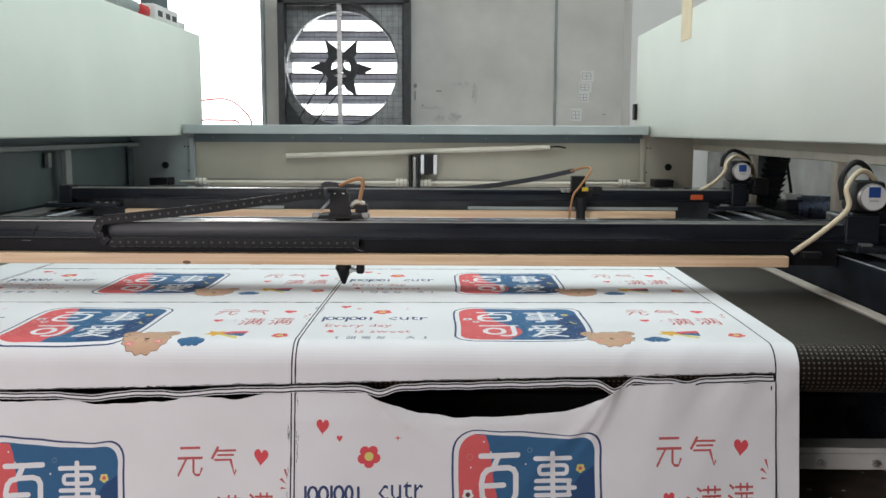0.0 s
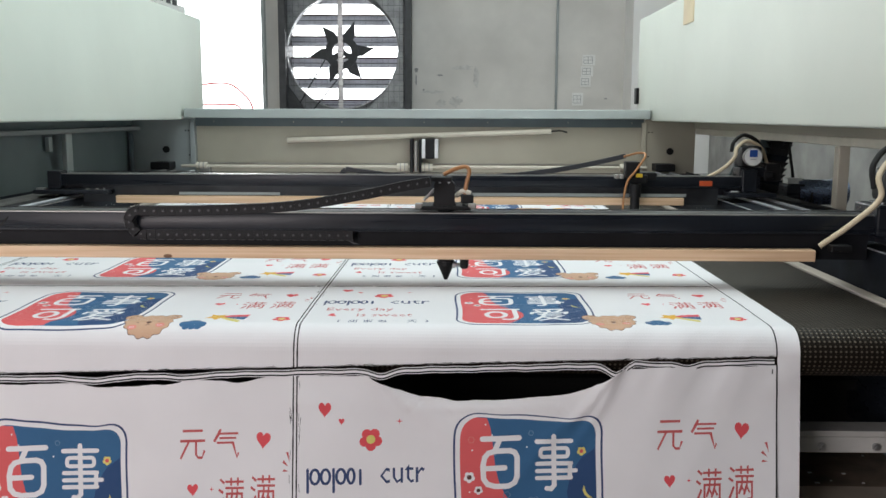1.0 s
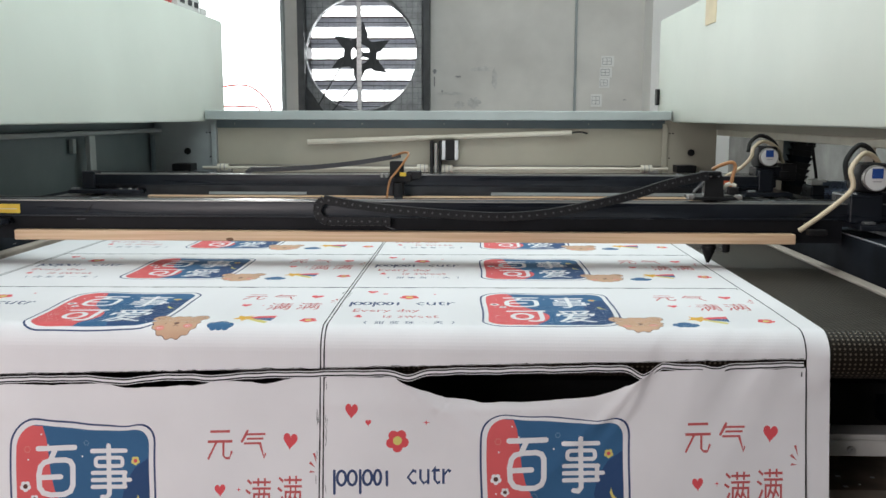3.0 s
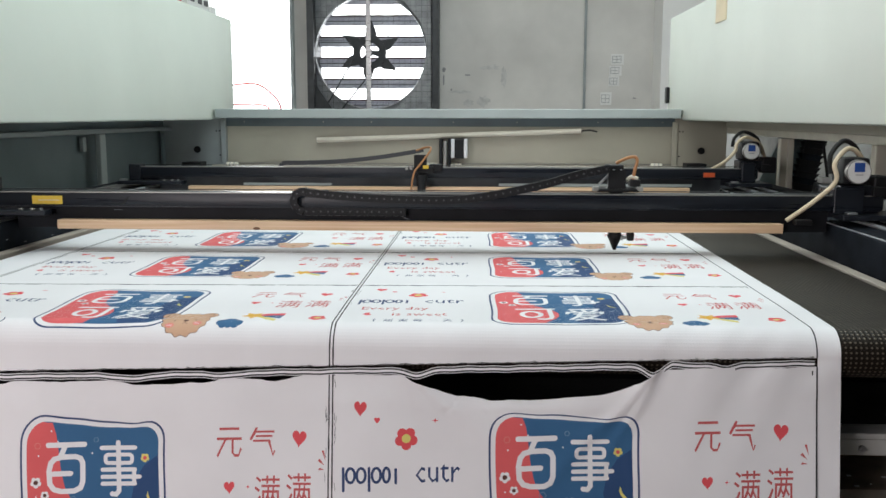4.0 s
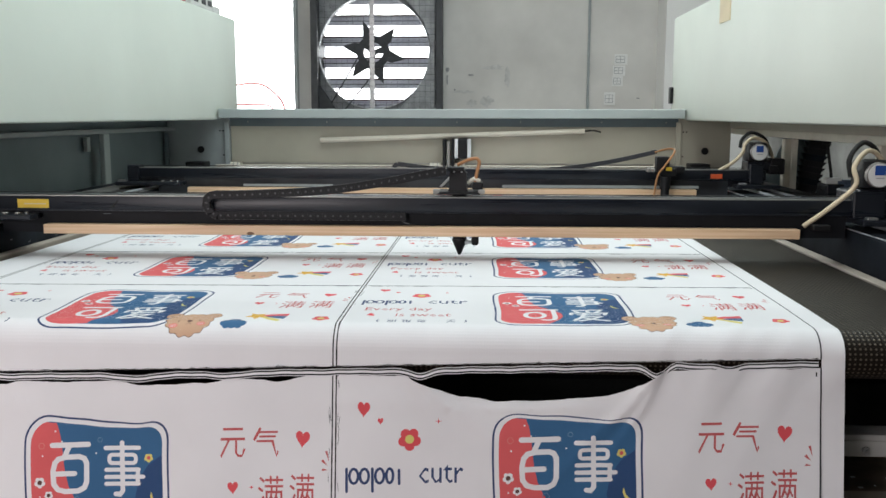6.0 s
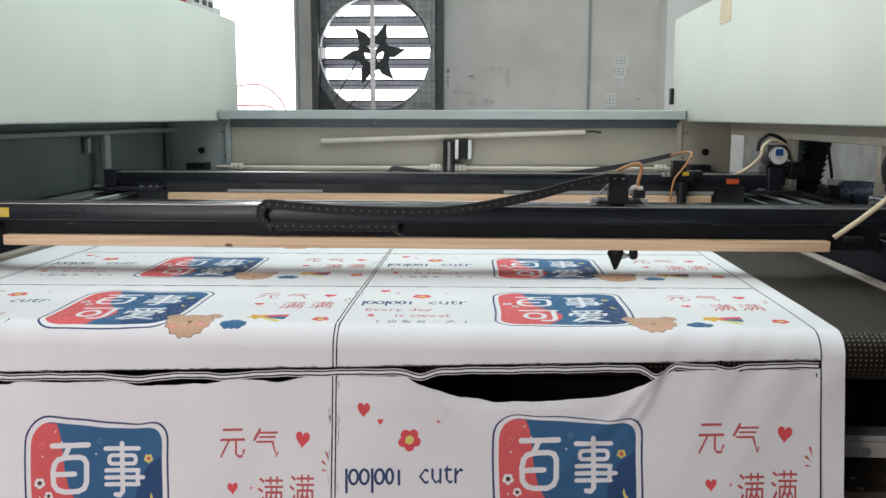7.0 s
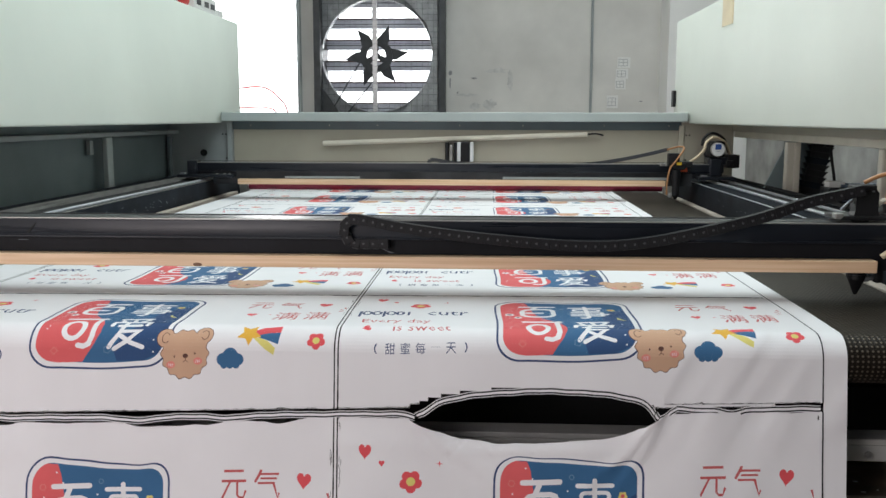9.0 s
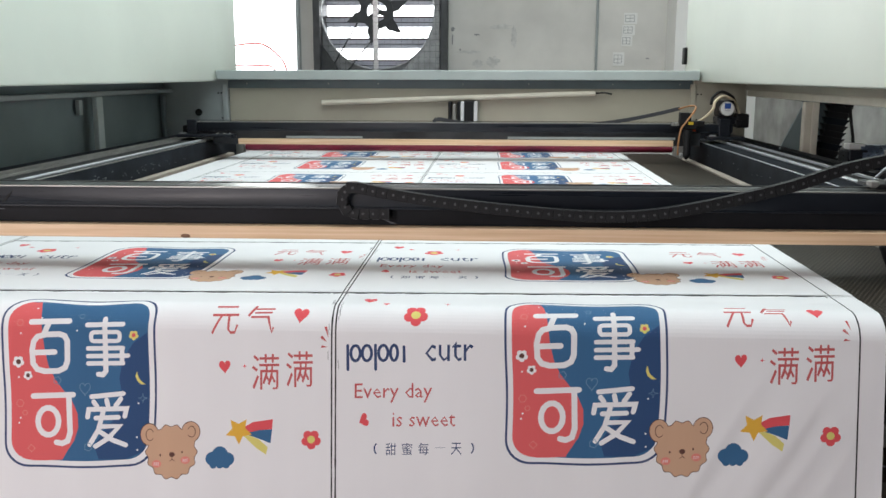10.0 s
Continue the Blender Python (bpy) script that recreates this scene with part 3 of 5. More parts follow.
        part("beam", box(x0, x1, 0.10, 2.84, 0.795, 0.926, 0.005), SLAB, rb, smooth=True)
        face = x0 if s > 0 else x1
        rng = random.Random(11 + s)
        bm = bmesh.new()
        for k in range(60 if s < 0 else 16):
            y, z = rng.gauss(1.35 if k % 3 else 1.75, 0.10 + 0.22 * (k % 2)), rng.gauss(0.880, 0.013)
            w, h = rng.uniform(0.003, 0.013), rng.uniform(0.0006, 0.0018)
            box(face - 0.0008 - 0.0004 * s, face + 0.0008 - 0.0004 * s, y, y + w, z, z + h, bm=bm)
        tagged(part("scuff_marks", bm, SCUFF, rb), "pale scuffs on the dark steel", kind="stuff")
        inks = (DULL_STEEL, RAIL, DULL_STEEL, DULL_STEEL) if s < 0 else (RAIL, RAIL, RAIL, RUBBER)
        for k, x in enumerate(lines):
            w = (0.0016, 0.0050, 0.0022, 0.0018)[k]
            if k == 1:
                part("linear_rail", rod((x, 0.12, 0.930), (x, 2.80, 0.930), 0.0055, sides=16), inks[k], rb, "bright ground linear rail", smooth=True)
            else:
                part("linear_rail", box(x - w, x + w, 0.12, 2.80, 0.9262, 0.9262 + 0.003 * (k + 1) - 0.001 * (k == 3), 0.001), inks[k], rb)
        part("toothed_belt", box(min(lines[1] + s * 0.012, lines[2] - s * 0.008), max(lines[1] + s * 0.012, lines[2] - s * 0.008), 0.12, 2.80, 0.9262, 0.929), RUBBER, rb, "flat black toothed belt")
    for x0, x1 in ((-0.940, -0.912), (1.060, 1.090)):
        tagged(part("edge_tube", box(x0, x1, 0.16, 2.69, 0.815, 0.858 if x0 < 0 else 0.846, 0.004), TUBE), "dusty beige steel edge tube beside the belt", "machine frame", "edge tubes")
    for x0, x1 in ((-0.965, -0.912), (1.055, 1.105)):
        tagged(part("corner_block", box(x0, x1, 2.845, 2.89, 0.80, 0.945, 0.004), DULL_STEEL), "worn steel corner block at the fabric inlet", "machine frame", "corner blocks")

    # inlet roller
    roller = thing("inlet_roller", "crimson wrapped feed roller at the back of the belt", "roller")
    part("drum", rod((-0.905, 2.865, 0.8725), (1.05, 2.865, 0.8725), 0.019, sides=18), CRIMSON, roller, smooth=True)
    part("shaft", rod((-0.914, 2.865, 0.8725), (1.056, 2.865, 0.8725), 0.007, sides=10), STEEL, roller)

    # drive motor and shaft on the back panel
    drive = thing("drive_motor", "stepper motor with belt reduction on the back panel", "motor")
    part("body", box(0.108, 0.154, 2.83, 2.90, 0.990, 1.082, 0.004), BLACK_MATT, drive)
    for x in (0.092, 0.152):
        part("end_cap", box(x, x + 0.016, 2.822, 2.90, 0.992, 1.080, 0.002), BRIGHT_METAL, drive, "cast aluminium end cap")
    part("pulley_plate", box(0.036, 0.05, 2.82, 2.90, 0.925, 1.08, 0.003), BLACK_MATT, drive)
    part("pulley_plate", box(0.078, 0.09, 2.82, 2.90, 0.925, 1.08, 0.003), BLACK_MATT, drive)
    part("toothed_belt", box(0.055, 0.072, 2.825, 2.87, 0.93, 1.07, 0.006), DULL_STEEL, drive)
    part("drive_shaft", rod((-1.05, 2.86, 0.950), (1.15, 2.86, 0.950), 0.007, sides=10), CREAM, drive)
    for x in (0.0, 0.115, -0.952, 1.05):
        bm = rod((x - 0.026, 2.86, 0.950), (x + 0.026, 2.86, 0.950), 0.0185)
        for k in (-0.012, 0.008):
            rod((x + k, 2.86, 0.950), (x + k + 0.004, 2.86, 0.950), 0.020, bm=bm, mat=1)
        part("coupling", bm, [CREAM, DULL_STEEL], drive, smooth=True)
    for x0, x1 in ((-1.22, -1.06), (1.14, 1.30)):
        part("bearing_block", box(x0 + 0.04, x1 - 0.03, 2.80, 2.90, 0.936, 0.970, 0.004), BLACK_MATT, drive)

    # loose lamp tube resting on the panel
    lt = thing("lamp_tube", "unlit white tube lamp hung slantwise on the back panel", "tube lamp")
    part("tube", rod((-0.549, 2.885, 1.072), (0.70, 2.885, 1.118), 0.012, sides=12), CREAM, lt, smooth=True)
    part("lead", tube([(0.70, 2.885, 1.118), (0.74, 2.882, 1.121), (0.775, 2.88, 1.114)], 0.004, 6), RUBBER, lt)

    # lower front frame under the belt
    lo = thing("front_frame", "dull aluminium cross bar under the belt's front roller", "machine frame")
    part("cross_bar", box(-1.05, 1.25, 0.10, 0.16, 0.607, 0.637, 0.003), BAR_PAINT, lo)
    part("flange", box(-1.05, 1.25, 0.098, 0.150, 0.6375, 0.648, 0.002), BAR_PAINT, lo)
    for x in (-0.55, -0.2, 0.15, 0.5, 0.905, 1.0):
        bm = rod((x, 0.094, 0.620), (x, 0.10, 0.620), 0.0065, sides=12)
        rod((x, 0.090, 0.620), (x, 0.094, 0.620), 0.003, sides=6, bm=bm)
        part("bolt", bm, STEEL, lo)
    part("side_plate", box(1.05, 1.07, 0.02, 0.9, 0.60, 0.794), BLACK, lo)
    part("side_plate", box(-1.07, -1.05, 0.02, 0.9, 0.60, 0.794), BLACK, lo)
    part("leg", box(-1.05, -0.97, 0.10, 0.18, 0.0, 0.606), DULL_STEEL, lo)
    part("leg", box(1.17, 1.25, 0.10, 0.18, 0.0, 0.606), DULL_STEEL, lo)
    # two black sheets put in for the shade inside the machine
    part("interior_shade", box(-0.96, 1.16, 0.34, 0.36, 0.05, 0.74), RUBBER, lo, "black sheet standing for the shade inside")
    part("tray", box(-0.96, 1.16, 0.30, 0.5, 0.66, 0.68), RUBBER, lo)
    part("shelf", box(-0.96, 1.16, 0.152, 0.335, 0.49, 0.52, 0.002), DIRTY_BOARD, lo, "dirty brown shelf under the cross bar")
    part("shelf_board", box(-0.96, 1.16, 0.02, 0.15, 0.49, 0.526, 0.003), CARD, lo, "worn pale board along the shelf's edge")
    rng = random.Random(8)
    bm = bmesh.new()
    for k in range(40):
        x, y, w = rng.uniform(0.7, 1.15), rng.uniform(0.16, 0.33), rng.uniform(0.002, 0.006)
        box(x, x + w * 1.5, y, y + w, 0.5202, 0.5215, bm=bm)
    tagged(part("lint", bm, PAPER, lo), "pale scraps of lint", kind="stuff")


def side_gear():
    """What is seen through the open side frame."""
    # sheet added so that the wall's shaded lower part turns out darker
    tagged(part("wall_shade_sheet", box(2.40, 2.43, 0.3, 6.4, 0.0, 1.30, 0.003), SHADED_WALL), "stained grey sheet standing for the wall's shaded lower part", "board")
    ch = thing("cable_chain", "thick black toothed cable chain rising behind the post", "cable chain")
    n = 13
    for k in range(n):
        f = k / (n - 1)
        bm = box(-0.037, 0.037, -0.018, 0.018, -0.0125, 0.0125, 0.003)
        box(-0.041, 0.041, -0.012, 0.012, -0.004, 0.009, 0.003, bm=bm)
        prism([(-0.037, -0.010), (-0.037, 0.010), (-0.052, 0.012)], -0.008, 0.008, bm=bm)
        prism([(0.037, -0.010), (0.037, 0.010), (0.052, 0.012)], -0.008, 0.008, bm=bm)
        link = part("link", bm, BLACK_MATT if k % 4 else SLAB, ch)
        link.matrix_basis = pose(1.490 + 0.058 * f, 2.215, 0.842 + 0.280 * f, 0, 12 - 6 * f, 0)
    tagged(part("hanging_cable", tube([(1.560, 2.1, 0.800), (1.558, 2.1, 0.95), (1.545, 2.1, 1.03), (1.535, 2.1, 1.09), (1.53, 2.1, 1.134)], 0.006, 8), RUBBER), "thin black cable hanging inside the side frame", "cable")
    tagged(part("cable_hook", box(1.515, 1.548, 2.094, 2.106, 1.085, 1.10, 0.003), BLACK_MATT), "small black cable clip on the hanging cable", "clip")
    sv = thing("servo_motor", "black horizontal servo motor with a bright barrel", "motor")
    part("barrel", rod((1.485, 1.86, 0.922), (1.66, 1.86, 0.922), 0.046, sides=32), GLINT_STEEL, sv, "motor barrel coloured like its blue reflection", smooth=True)
    part("flange", box(1.44, 1.505, 1.82, 1.92, 0.83, 0.952, 0.006), BLACK, sv)
    part("collar", rod((1.520, 1.86, 0.912), (1.530, 1.86, 0.912), 0.0475, sides=32), BLACK_MATT, sv, smooth=True)
    part("collar", rod((1.630, 1.86, 0.912), (1.642, 1.86, 0.912), 0.0475, sides=32), BLACK_MATT, sv, smooth=True)
    # a white block draws the highlight on top of the black flange
    part("flange_highlight", box(1.445, 1.50, 1.84, 1.89, 0.9525, 0.972, 0.003), WHITE_PLASTIC, sv)
    part("shelf", box(1.43, 1.712, 1.0, 2.6, 0.76, 0.829), SLAB, sv)
    part("support", box(1.50, 1.54, 1.4, 1.44, 0.0, 0.76), SLAB, sv)


from mathutils.geometry import delaunay_2d_cdt

# ---- what moves: where each thing is at a time ----
def along(table, t):
    ts, vs = zip(*table)
    return float(np.interp(t, ts, vs))


FRONT_Y = [(0, .483), (.1, .44), (.2, .396), (.3, .355), (.36, .343), (2.3, .35), (2.5, .397), (2.7, .485), (3, .615), (3.2, .695), (3.45, .776), (5.55, .776),
           (5.7, .74), (6.8, .533), (7, .498), (7.5, .405), (8, .316), (8.4, .273), (10, .272)]
FRONT_X = [(0, .014), (.2, .007), (.4, .008), (.5, .023), (.6, .061), (.7, .106), (1, .24), (1.5, .46), (2, .683), (2.2, .768), (2.3, .788), (2.5, .793),
           (2.7, .79), (3.2, .80), (3.5, .78), (4.3, .456), (4.5, .365), (5, .141), (5.35, .02), (5.5, .017), (5.7, .075), (6.8, .463), (7.5, .707), (8, .878), (8.4, .962), (10, .962)]
REAR_Y = [(0, 1.50), (.55, 1.497), (.75, 1.41), (2.5, 1.41), (3, 1.485), (3.2, 1.515), (4.1, 1.83), (5.75, 1.83), (6.75, 1.49), (7, 1.54), (7.5, 1.735), (8, 1.94),
          (8.5, 2.15), (9, 2.36), (9.25, 2.43), (10, 2.43)]
REAR_X = [(0, .655), (.2, .745), (.4, .83), (.6, .85), (.75, .85), (1, .805), (1.5, .565), (2, .325), (2.5, .08), (2.7, 0), (3.2, 0), (3.6, 0.0), (4.1, .03), (4.3, .115),
          (4.5, .209), (5, .452), (5.7, .788), (6, .85), (6.8, .85), (7.5, .892), (8, .926), (9, 1.0), (9.25, 1.013), (10, 1.013)]
FEED = [(0, 0), (8.55, 0), (8.6, .004), (8.8, .028), (9, .063), (9.2, .118), (9.5, .169), (9.6, .182), (9.7, .194), (9.8, .208), (9.9, .227), (10, .247)]
ARCH = [(0, 0), (8.65, 0), (8.7, .003), (8.8, .012), (8.9, .026), (9, .034), (9.1, .020), (9.2, .014), (9.3, .010), (9.5, .007), (10, .007)]
BLADES = [(0, -57), (2, -40), (3, -31), (4.5, -27), (5, -19), (5.5, -15), (7, 11), (7.5, 16), (8.1, 22), (8.2, 61), (8.4, 65), (8.6, 68), (9, 70), (9.2, 73), (9.5, 77), (10, 83)]
STEPS = sorted({round(0.1 * k, 2) for k in range(0, 8)} | {round(0.25 * k, 2) for k in range(41)} | {2.2, 2.3, 2.7, 3.2, 3.4, 4.1, 4.3, 5.35, 5.7, 6.8, 7.2, 8.4, 9.25})
FEED_STEPS = [0, 8.5] + [round(8.6 + 0.1 * k, 2) for k in range(15)]


# ---- gantries ----
def motor(g, x, z, y):
    body = part("motor", box(x - 0.033, x + 0.033, y + 0.012, y + 0.09, z - 0.033, z + 0.033, 0.010), BLACK_MATT, g, "round-faced servo motor", smooth=True)
    part("face", rod((x, y, z), (x, y + 0.014, z), 0.029, sides=32), DULL_STEEL, body, "grey round motor face", smooth=True)
    part("label", rod((x, y - 0.002, z), (x, y - 0.0005, z), 0.0265, sides=32), WHITE_PLASTIC, body, "round white maker's label")
    part("label_panel", box(x - 0.012, x + 0.012, y - 0.004, y - 0.0025, z, z + 0.022), BLUE_LABEL, body, "blue label panel")
    part("label_line", box(x - 0.009, x + 0.009, y - 0.004, y - 0.0025, z - 0.008, z - 0.006), INK_GREY, body)
    return body


def gantry(front):
    side = "front" if front else "rear"
    g = thing("gantry", ("black gantry beam with a yellow label, laser head and pine strip" if front else
                         "black gantry beam with an orange label, laser head and pine strip"), "gantry", "laser gantries")
    zo = 0.0 if front else 0.006
    # beam profile with a lip and a step
    x_end = -1.16 if front else -1.02
    part("beam", box(x_end, 1.21, 0.012, 0.10, 0.964 + zo, 0.998 + zo, 0.003), BLACK, g, smooth=True)
    # the front web's darker black holds the shade under the lip
    part("beam_web", box(-0.935, 1.085, 0.0305, 0.098, 0.908 + zo, 0.9645 + zo), WEB_SHADED if front else WEB_DUSTY, g, "recessed lower half of the beam" if front else "dusty recessed lower half of the beam")
    for x0, x1 in ((x_end + 0.003, -0.9352), (1.0852, 1.207)):
        part("beam_end", box(x0, x1, 0.0305, 0.098, 0.9455, 0.9645 + zo), BLACK, g)
    part("beam_lip", box(x_end + 0.005, 1.205, 0.0105, 0.016, 0.962 + zo, 0.9655 + zo, 0.001), BLACK, g)
    part("guide_rail", box(x_end + 0.02, 1.19, 0.0135, 0.019, 0.998 + zo, 1.0 + zo), DULL_STEEL, g, "thin steel guide rail")
    part("wood_strip", box(-0.82, 0.972, 0.0, 0.03, 0.908 + zo, 0.931 + zo, 0.002), WOOD, g, "pale pine strip")
    if front:
        bm = bmesh.new()
        bmesh.ops.create_uvsphere(bm, u_segments=12, v_segments=6, radius=1, matrix=Matrix.Translation((-0.315, 0.0, 0.912)) @ Matrix.Diagonal((0.009, 0.002, 0.004, 1)))
        part("knot", bm, KNOT, g)
        part("warning_label", box(-0.885, -0.808, 0.0105, 0.0118, 0.969, 0.990), YELLOW_LABEL, g, "yellow warning label")
        part("label_bar", box(-0.868, -0.815, 0.0095, 0.0104, 0.978, 0.980), TAN_CABLE, g)
        part("dent", prism([(-0.658, 0.969), (-0.652, 0.969), (-0.640, 0.984), (-0.636, 0.990), (-0.646, 0.983)], 0.0108, 0.0125), RUBBER, g, "scraped dent in the beam")
        part("scratch", box(-0.684, -0.664, 0.0297, 0.0312, 0.9535, 0.9543), SCUFF, g)
        part("scuff", prism([(0.042, 0.941), (0.066, 0.9335), (0.056, 0.9335)], 0.0292, 0.0306), SCUFF, g)
    else:
        part("tape_strip", box(0.30, 0.98, 0.0095, 0.0115, 0.940, 0.950), GREY_PAINT, g, "grey tape strip")
        part("tape_strip", box(-0.62, -0.30, 0.0095, 0.0115, 0.940, 0.949), GREY_PAINT, g, "grey tape strip")
        part("status_label", box(1.020, 1.060, 0.008, 0.0115, 0.975, 0.991, 0.001), ORANGE_LABEL, g, "orange label")
    mx, mz = (1.142, 1.058) if front else (1.18, 1.067)
    # end trucks on the rails
    for x0, x1 in ((-1.07, -0.835), (1.10, 1.25)):
        truck = part("truck", box(x0, x1, -0.03, 0.15, 0.943, 0.956, 0.003), BLACK, g)
        for dy in (-0.02, 0.11):
            part("truck_bolt", rod((x0 + 0.03, dy + 0.01, 0.956), (x0 + 0.03, dy + 0.01, 0.961), 0.005, sides=8), STEEL, truck)
            if x0 < 0:
                for dx in (0.195, 0.165):
                    part("wheel_clip", box(x0 + dx, x0 + dx + 0.010, dy - 0.006, dy + 0.006, 0.9565, 0.9615, 0.002), DULL_STEEL, truck)
                part("truck_bolt", rod((x0 + 0.222, dy, 0.9565), (x0 + 0.222, dy, 0.962), 0.004, sides=8), STEEL, truck)
            part("wheel_clip", box(x0 + 0.01, x0 + 0.035, dy - 0.008, dy + 0.012, 0.9565, 0.963, 0.002), STEEL, truck)
        if x0 > 0:
            part("end_block", box(mx - (0.055 if front else 0.030), mx + 0.018, 0.0, 0.11, 0.9565, 1.02 + zo, 0.004), BLACK, g)
        else:
            part("end_block", box(-1.035, -0.985 if front else -0.995, 0.0, 0.06, 0.9565, 1.034 if front else 1.014, 0.003), BLACK, g)
    motor(g, mx, mz, 0.0)
    part("motor_bracket", box(mx - 0.035, mx + 0.045, 0.018, 0.09, 0.9985 + zo, mz - 0.034, 0.003), BLACK, g)
    part("gearbox", box(mx + 0.045, mx + 0.095, 0.02, 0.11, 0.99, 1.045, 0.005), BLACK_MATT, g)
    part("sensor", box(mx + 0.035, mx + 0.065, -0.005, 0.011, 1.0, 1.022, 0.002), BLACK_MATT, g)
    cable = [(mx - 0.166, -0.004, 0.940), (mx - 0.11, -0.012, 0.985), (mx - 0.058, -0.012, 1.035), (mx - 0.058, 0.0, 1.078), (mx - 0.018, 0.03, 1.112), (mx + 0.022, 0.05, 1.092), (mx + 0.052, 0.07, 1.03)]
    if not front:
        cable = [(mx - 0.125, 0.04, 1.002), (mx - 0.085, 0.02, 1.03), (mx - 0.055, 0.01, 1.065), (mx - 0.045, 0.02, 1.095), (mx - 0.005, 0.05, 1.115), (mx + 0.043, 0.06, 1.092), (mx + 0.070, 0.07, 1.035)]
    part("motor_cable", tube(cable, 0.0058, 10), TAN_CABLE, g, "tan motor cable", smooth=True)
    part("motor_cable", tube([(x - 0.004, y + 0.02, z + 0.012 * (0.95 < z) + 0.006) for x, y, z in cable[2:]], 0.006, 10), RUBBER, g, smooth=True)
    part("toothed_belt", box(x_end + 0.03, 1.15, 0.046, 0.056, 1.0035 + zo, 1.005 + zo), RUBBER, g)
    if front:
        for y in (-0.03, 0.12):
            part("limit_switch", box(0.99, 1.03, y, y + 0.025, 0.932, 0.945, 0.002), BLACK_MATT, g)
    # head: a carriage with its nozzle
    if front:
        bm = box(-0.052, 0.052, 0.03, 0.115, 1.004, 1.012, 0.002)
        prism([(-0.027, 1.011), (0.022, 1.011), (0.018, 1.020), (0.018, 1.056), (0.012, 1.062), (-0.020, 1.062), (-0.024, 1.054), (-0.024, 1.020)], 0.034, 0.062, bm=bm)
        box(-0.030, 0.012, 0.03, 0.066, 1.060, 1.070, 0.002, bm=bm)
        head = part("laser_head", bm, BLACK_MATT, g, "black carriage with clamps and a nozzle")
        for x in (-0.062, 0.045):
            part("belt_clamp", box(x, x + 0.016, 0.03, 0.05, 1.0055, 1.017, 0.002), DULL_STEEL, head)
        part("adjuster", rod((-0.045, 0.05, 1.022), (-0.022, 0.05, 1.045), 0.003, sides=8), STEEL, head)
        for x in (-0.012, 0.006):
            part("screw", rod((x, 0.031, 1.06), (x, 0.036, 1.06), 0.0028, sides=8), STEEL, head)
        part("valve", box(0.030, 0.056, 0.04, 0.08, 1.016, 1.034, 0.003), BLACK_MATT, head)
        part("fitting", tube([(0.02, 0.05, 1.03), (0.033, 0.05, 1.04), (0.05, 0.05, 1.036)], 0.005, 8), CREAM, head, smooth=True)
        part("air_hose", tube([(-0.005, 0.05, 1.074), (0.020, 0.05, 1.086), (0.040, 0.05, 1.090), (0.047, 0.05, 1.080), (0.042, 0.05, 1.058), (0.038, 0.05, 1.034)], 0.0042, 10), BROWN_HOSE, head, "amber air hose", smooth=True)
        bm = rod((0, 0.072, 0.886), (0, 0.072, 1.0), 0.0165, sides=24)
        rod((0, 0.072, 0.886), (0, 0.072, 0.855), 0.0165, 0.0035, 24, bm)
        rod((0, 0.072, 0.888), (0, 0.072, 0.894), 0.0185, None, 24, bm)
        part("nozzle", bm, BLACK_MATT, head, "black conical nozzle", smooth=True)
        bm = rod((0.012, 0.066, 0.887), (0.030, 0.066, 0.887), 0.004, sides=12)
        rod((0.014, 0.066, 0.887), (0.020, 0.066, 0.887), 0.007, sides=6, bm=bm)
        part("elbow_joint", bm, STEEL, head, smooth=True)
        bm = box(0.029, 0.047, 0.056, 0.076, 0.879, 0.918, 0.006)
        part("elbow", bm, BLACK_MATT, head, smooth=True)
    else:
        bm = box(-0.024, 0.020, -0.030, 0.010, 1.000, 1.052, 0.003)
        box(-0.01, 0.045, -0.028, 0.02, 0.985, 1.012, 0.003, bm=bm)
        box(0.03, 0.075, -0.02, 0.03, 0.995, 1.018, 0.003, bm=bm)
        head = part("laser_head", bm, BLACK_MATT, g, "black carriage with a long tube and yellow label")
        bm = rod((0.004, -0.045, 0.882), (0.004, -0.045, 0.985), 0.0145, sides=20)
        rod((0.004, -0.045, 0.945), (0.004, -0.045, 0.985), 0.018, sides=20, bm=bm)
        rod((0.004, -0.045, 0.866), (0.004, -0.045, 0.882), 0.005, 0.0145, 20, bm)
        part("nozzle", bm, BLACK_MATT, head, "black lens tube", smooth=True)
        part("elbow_joint", box(-0.024, -0.010, -0.05, -0.04, 0.872, 0.892, 0.002), STEEL, head)
        part("head_label", box(0.008, 0.028, -0.0325, -0.0305, 1.004, 1.016), YELLOW_LABEL, head, "yellow warning label")
        for x in (-0.055, -0.040):
            part("belt_clamp", box(x, x + 0.011, -0.03, 0.0, 0.999, 1.012, 0.002), DULL_STEEL, head)
        part("air_hose", tube([(-0.02, 0.03, 1.065), (0.02, 0.0, 1.078), (0.035, -0.03, 1.070), (0.0, -0.045, 1.02), (-0.022, -0.05, 0.99), (-0.032, -0.05, 0.93), (-0.032, -0.05, 0.885)], 0.0036, 10), BROWN_HOSE, head, "amber air hose", smooth=True)
    # drag chain links, laid out by motions()
    hz = 0.0096 if front else 0.0075
    hl = 0.0092 if front else 0.0107
    bm = box(-hl, hl, -0.009, 0.009, -hz, hz, 0.0012)
    rod((0.002, -0.0098, 0), (0.002, 0.0098, 0), 0.0024, sides=8, bm=bm, mat=1)
    box(-hl, 0.001 - hl, -0.0094, 0.0094, -hz, hz, bm=bm)
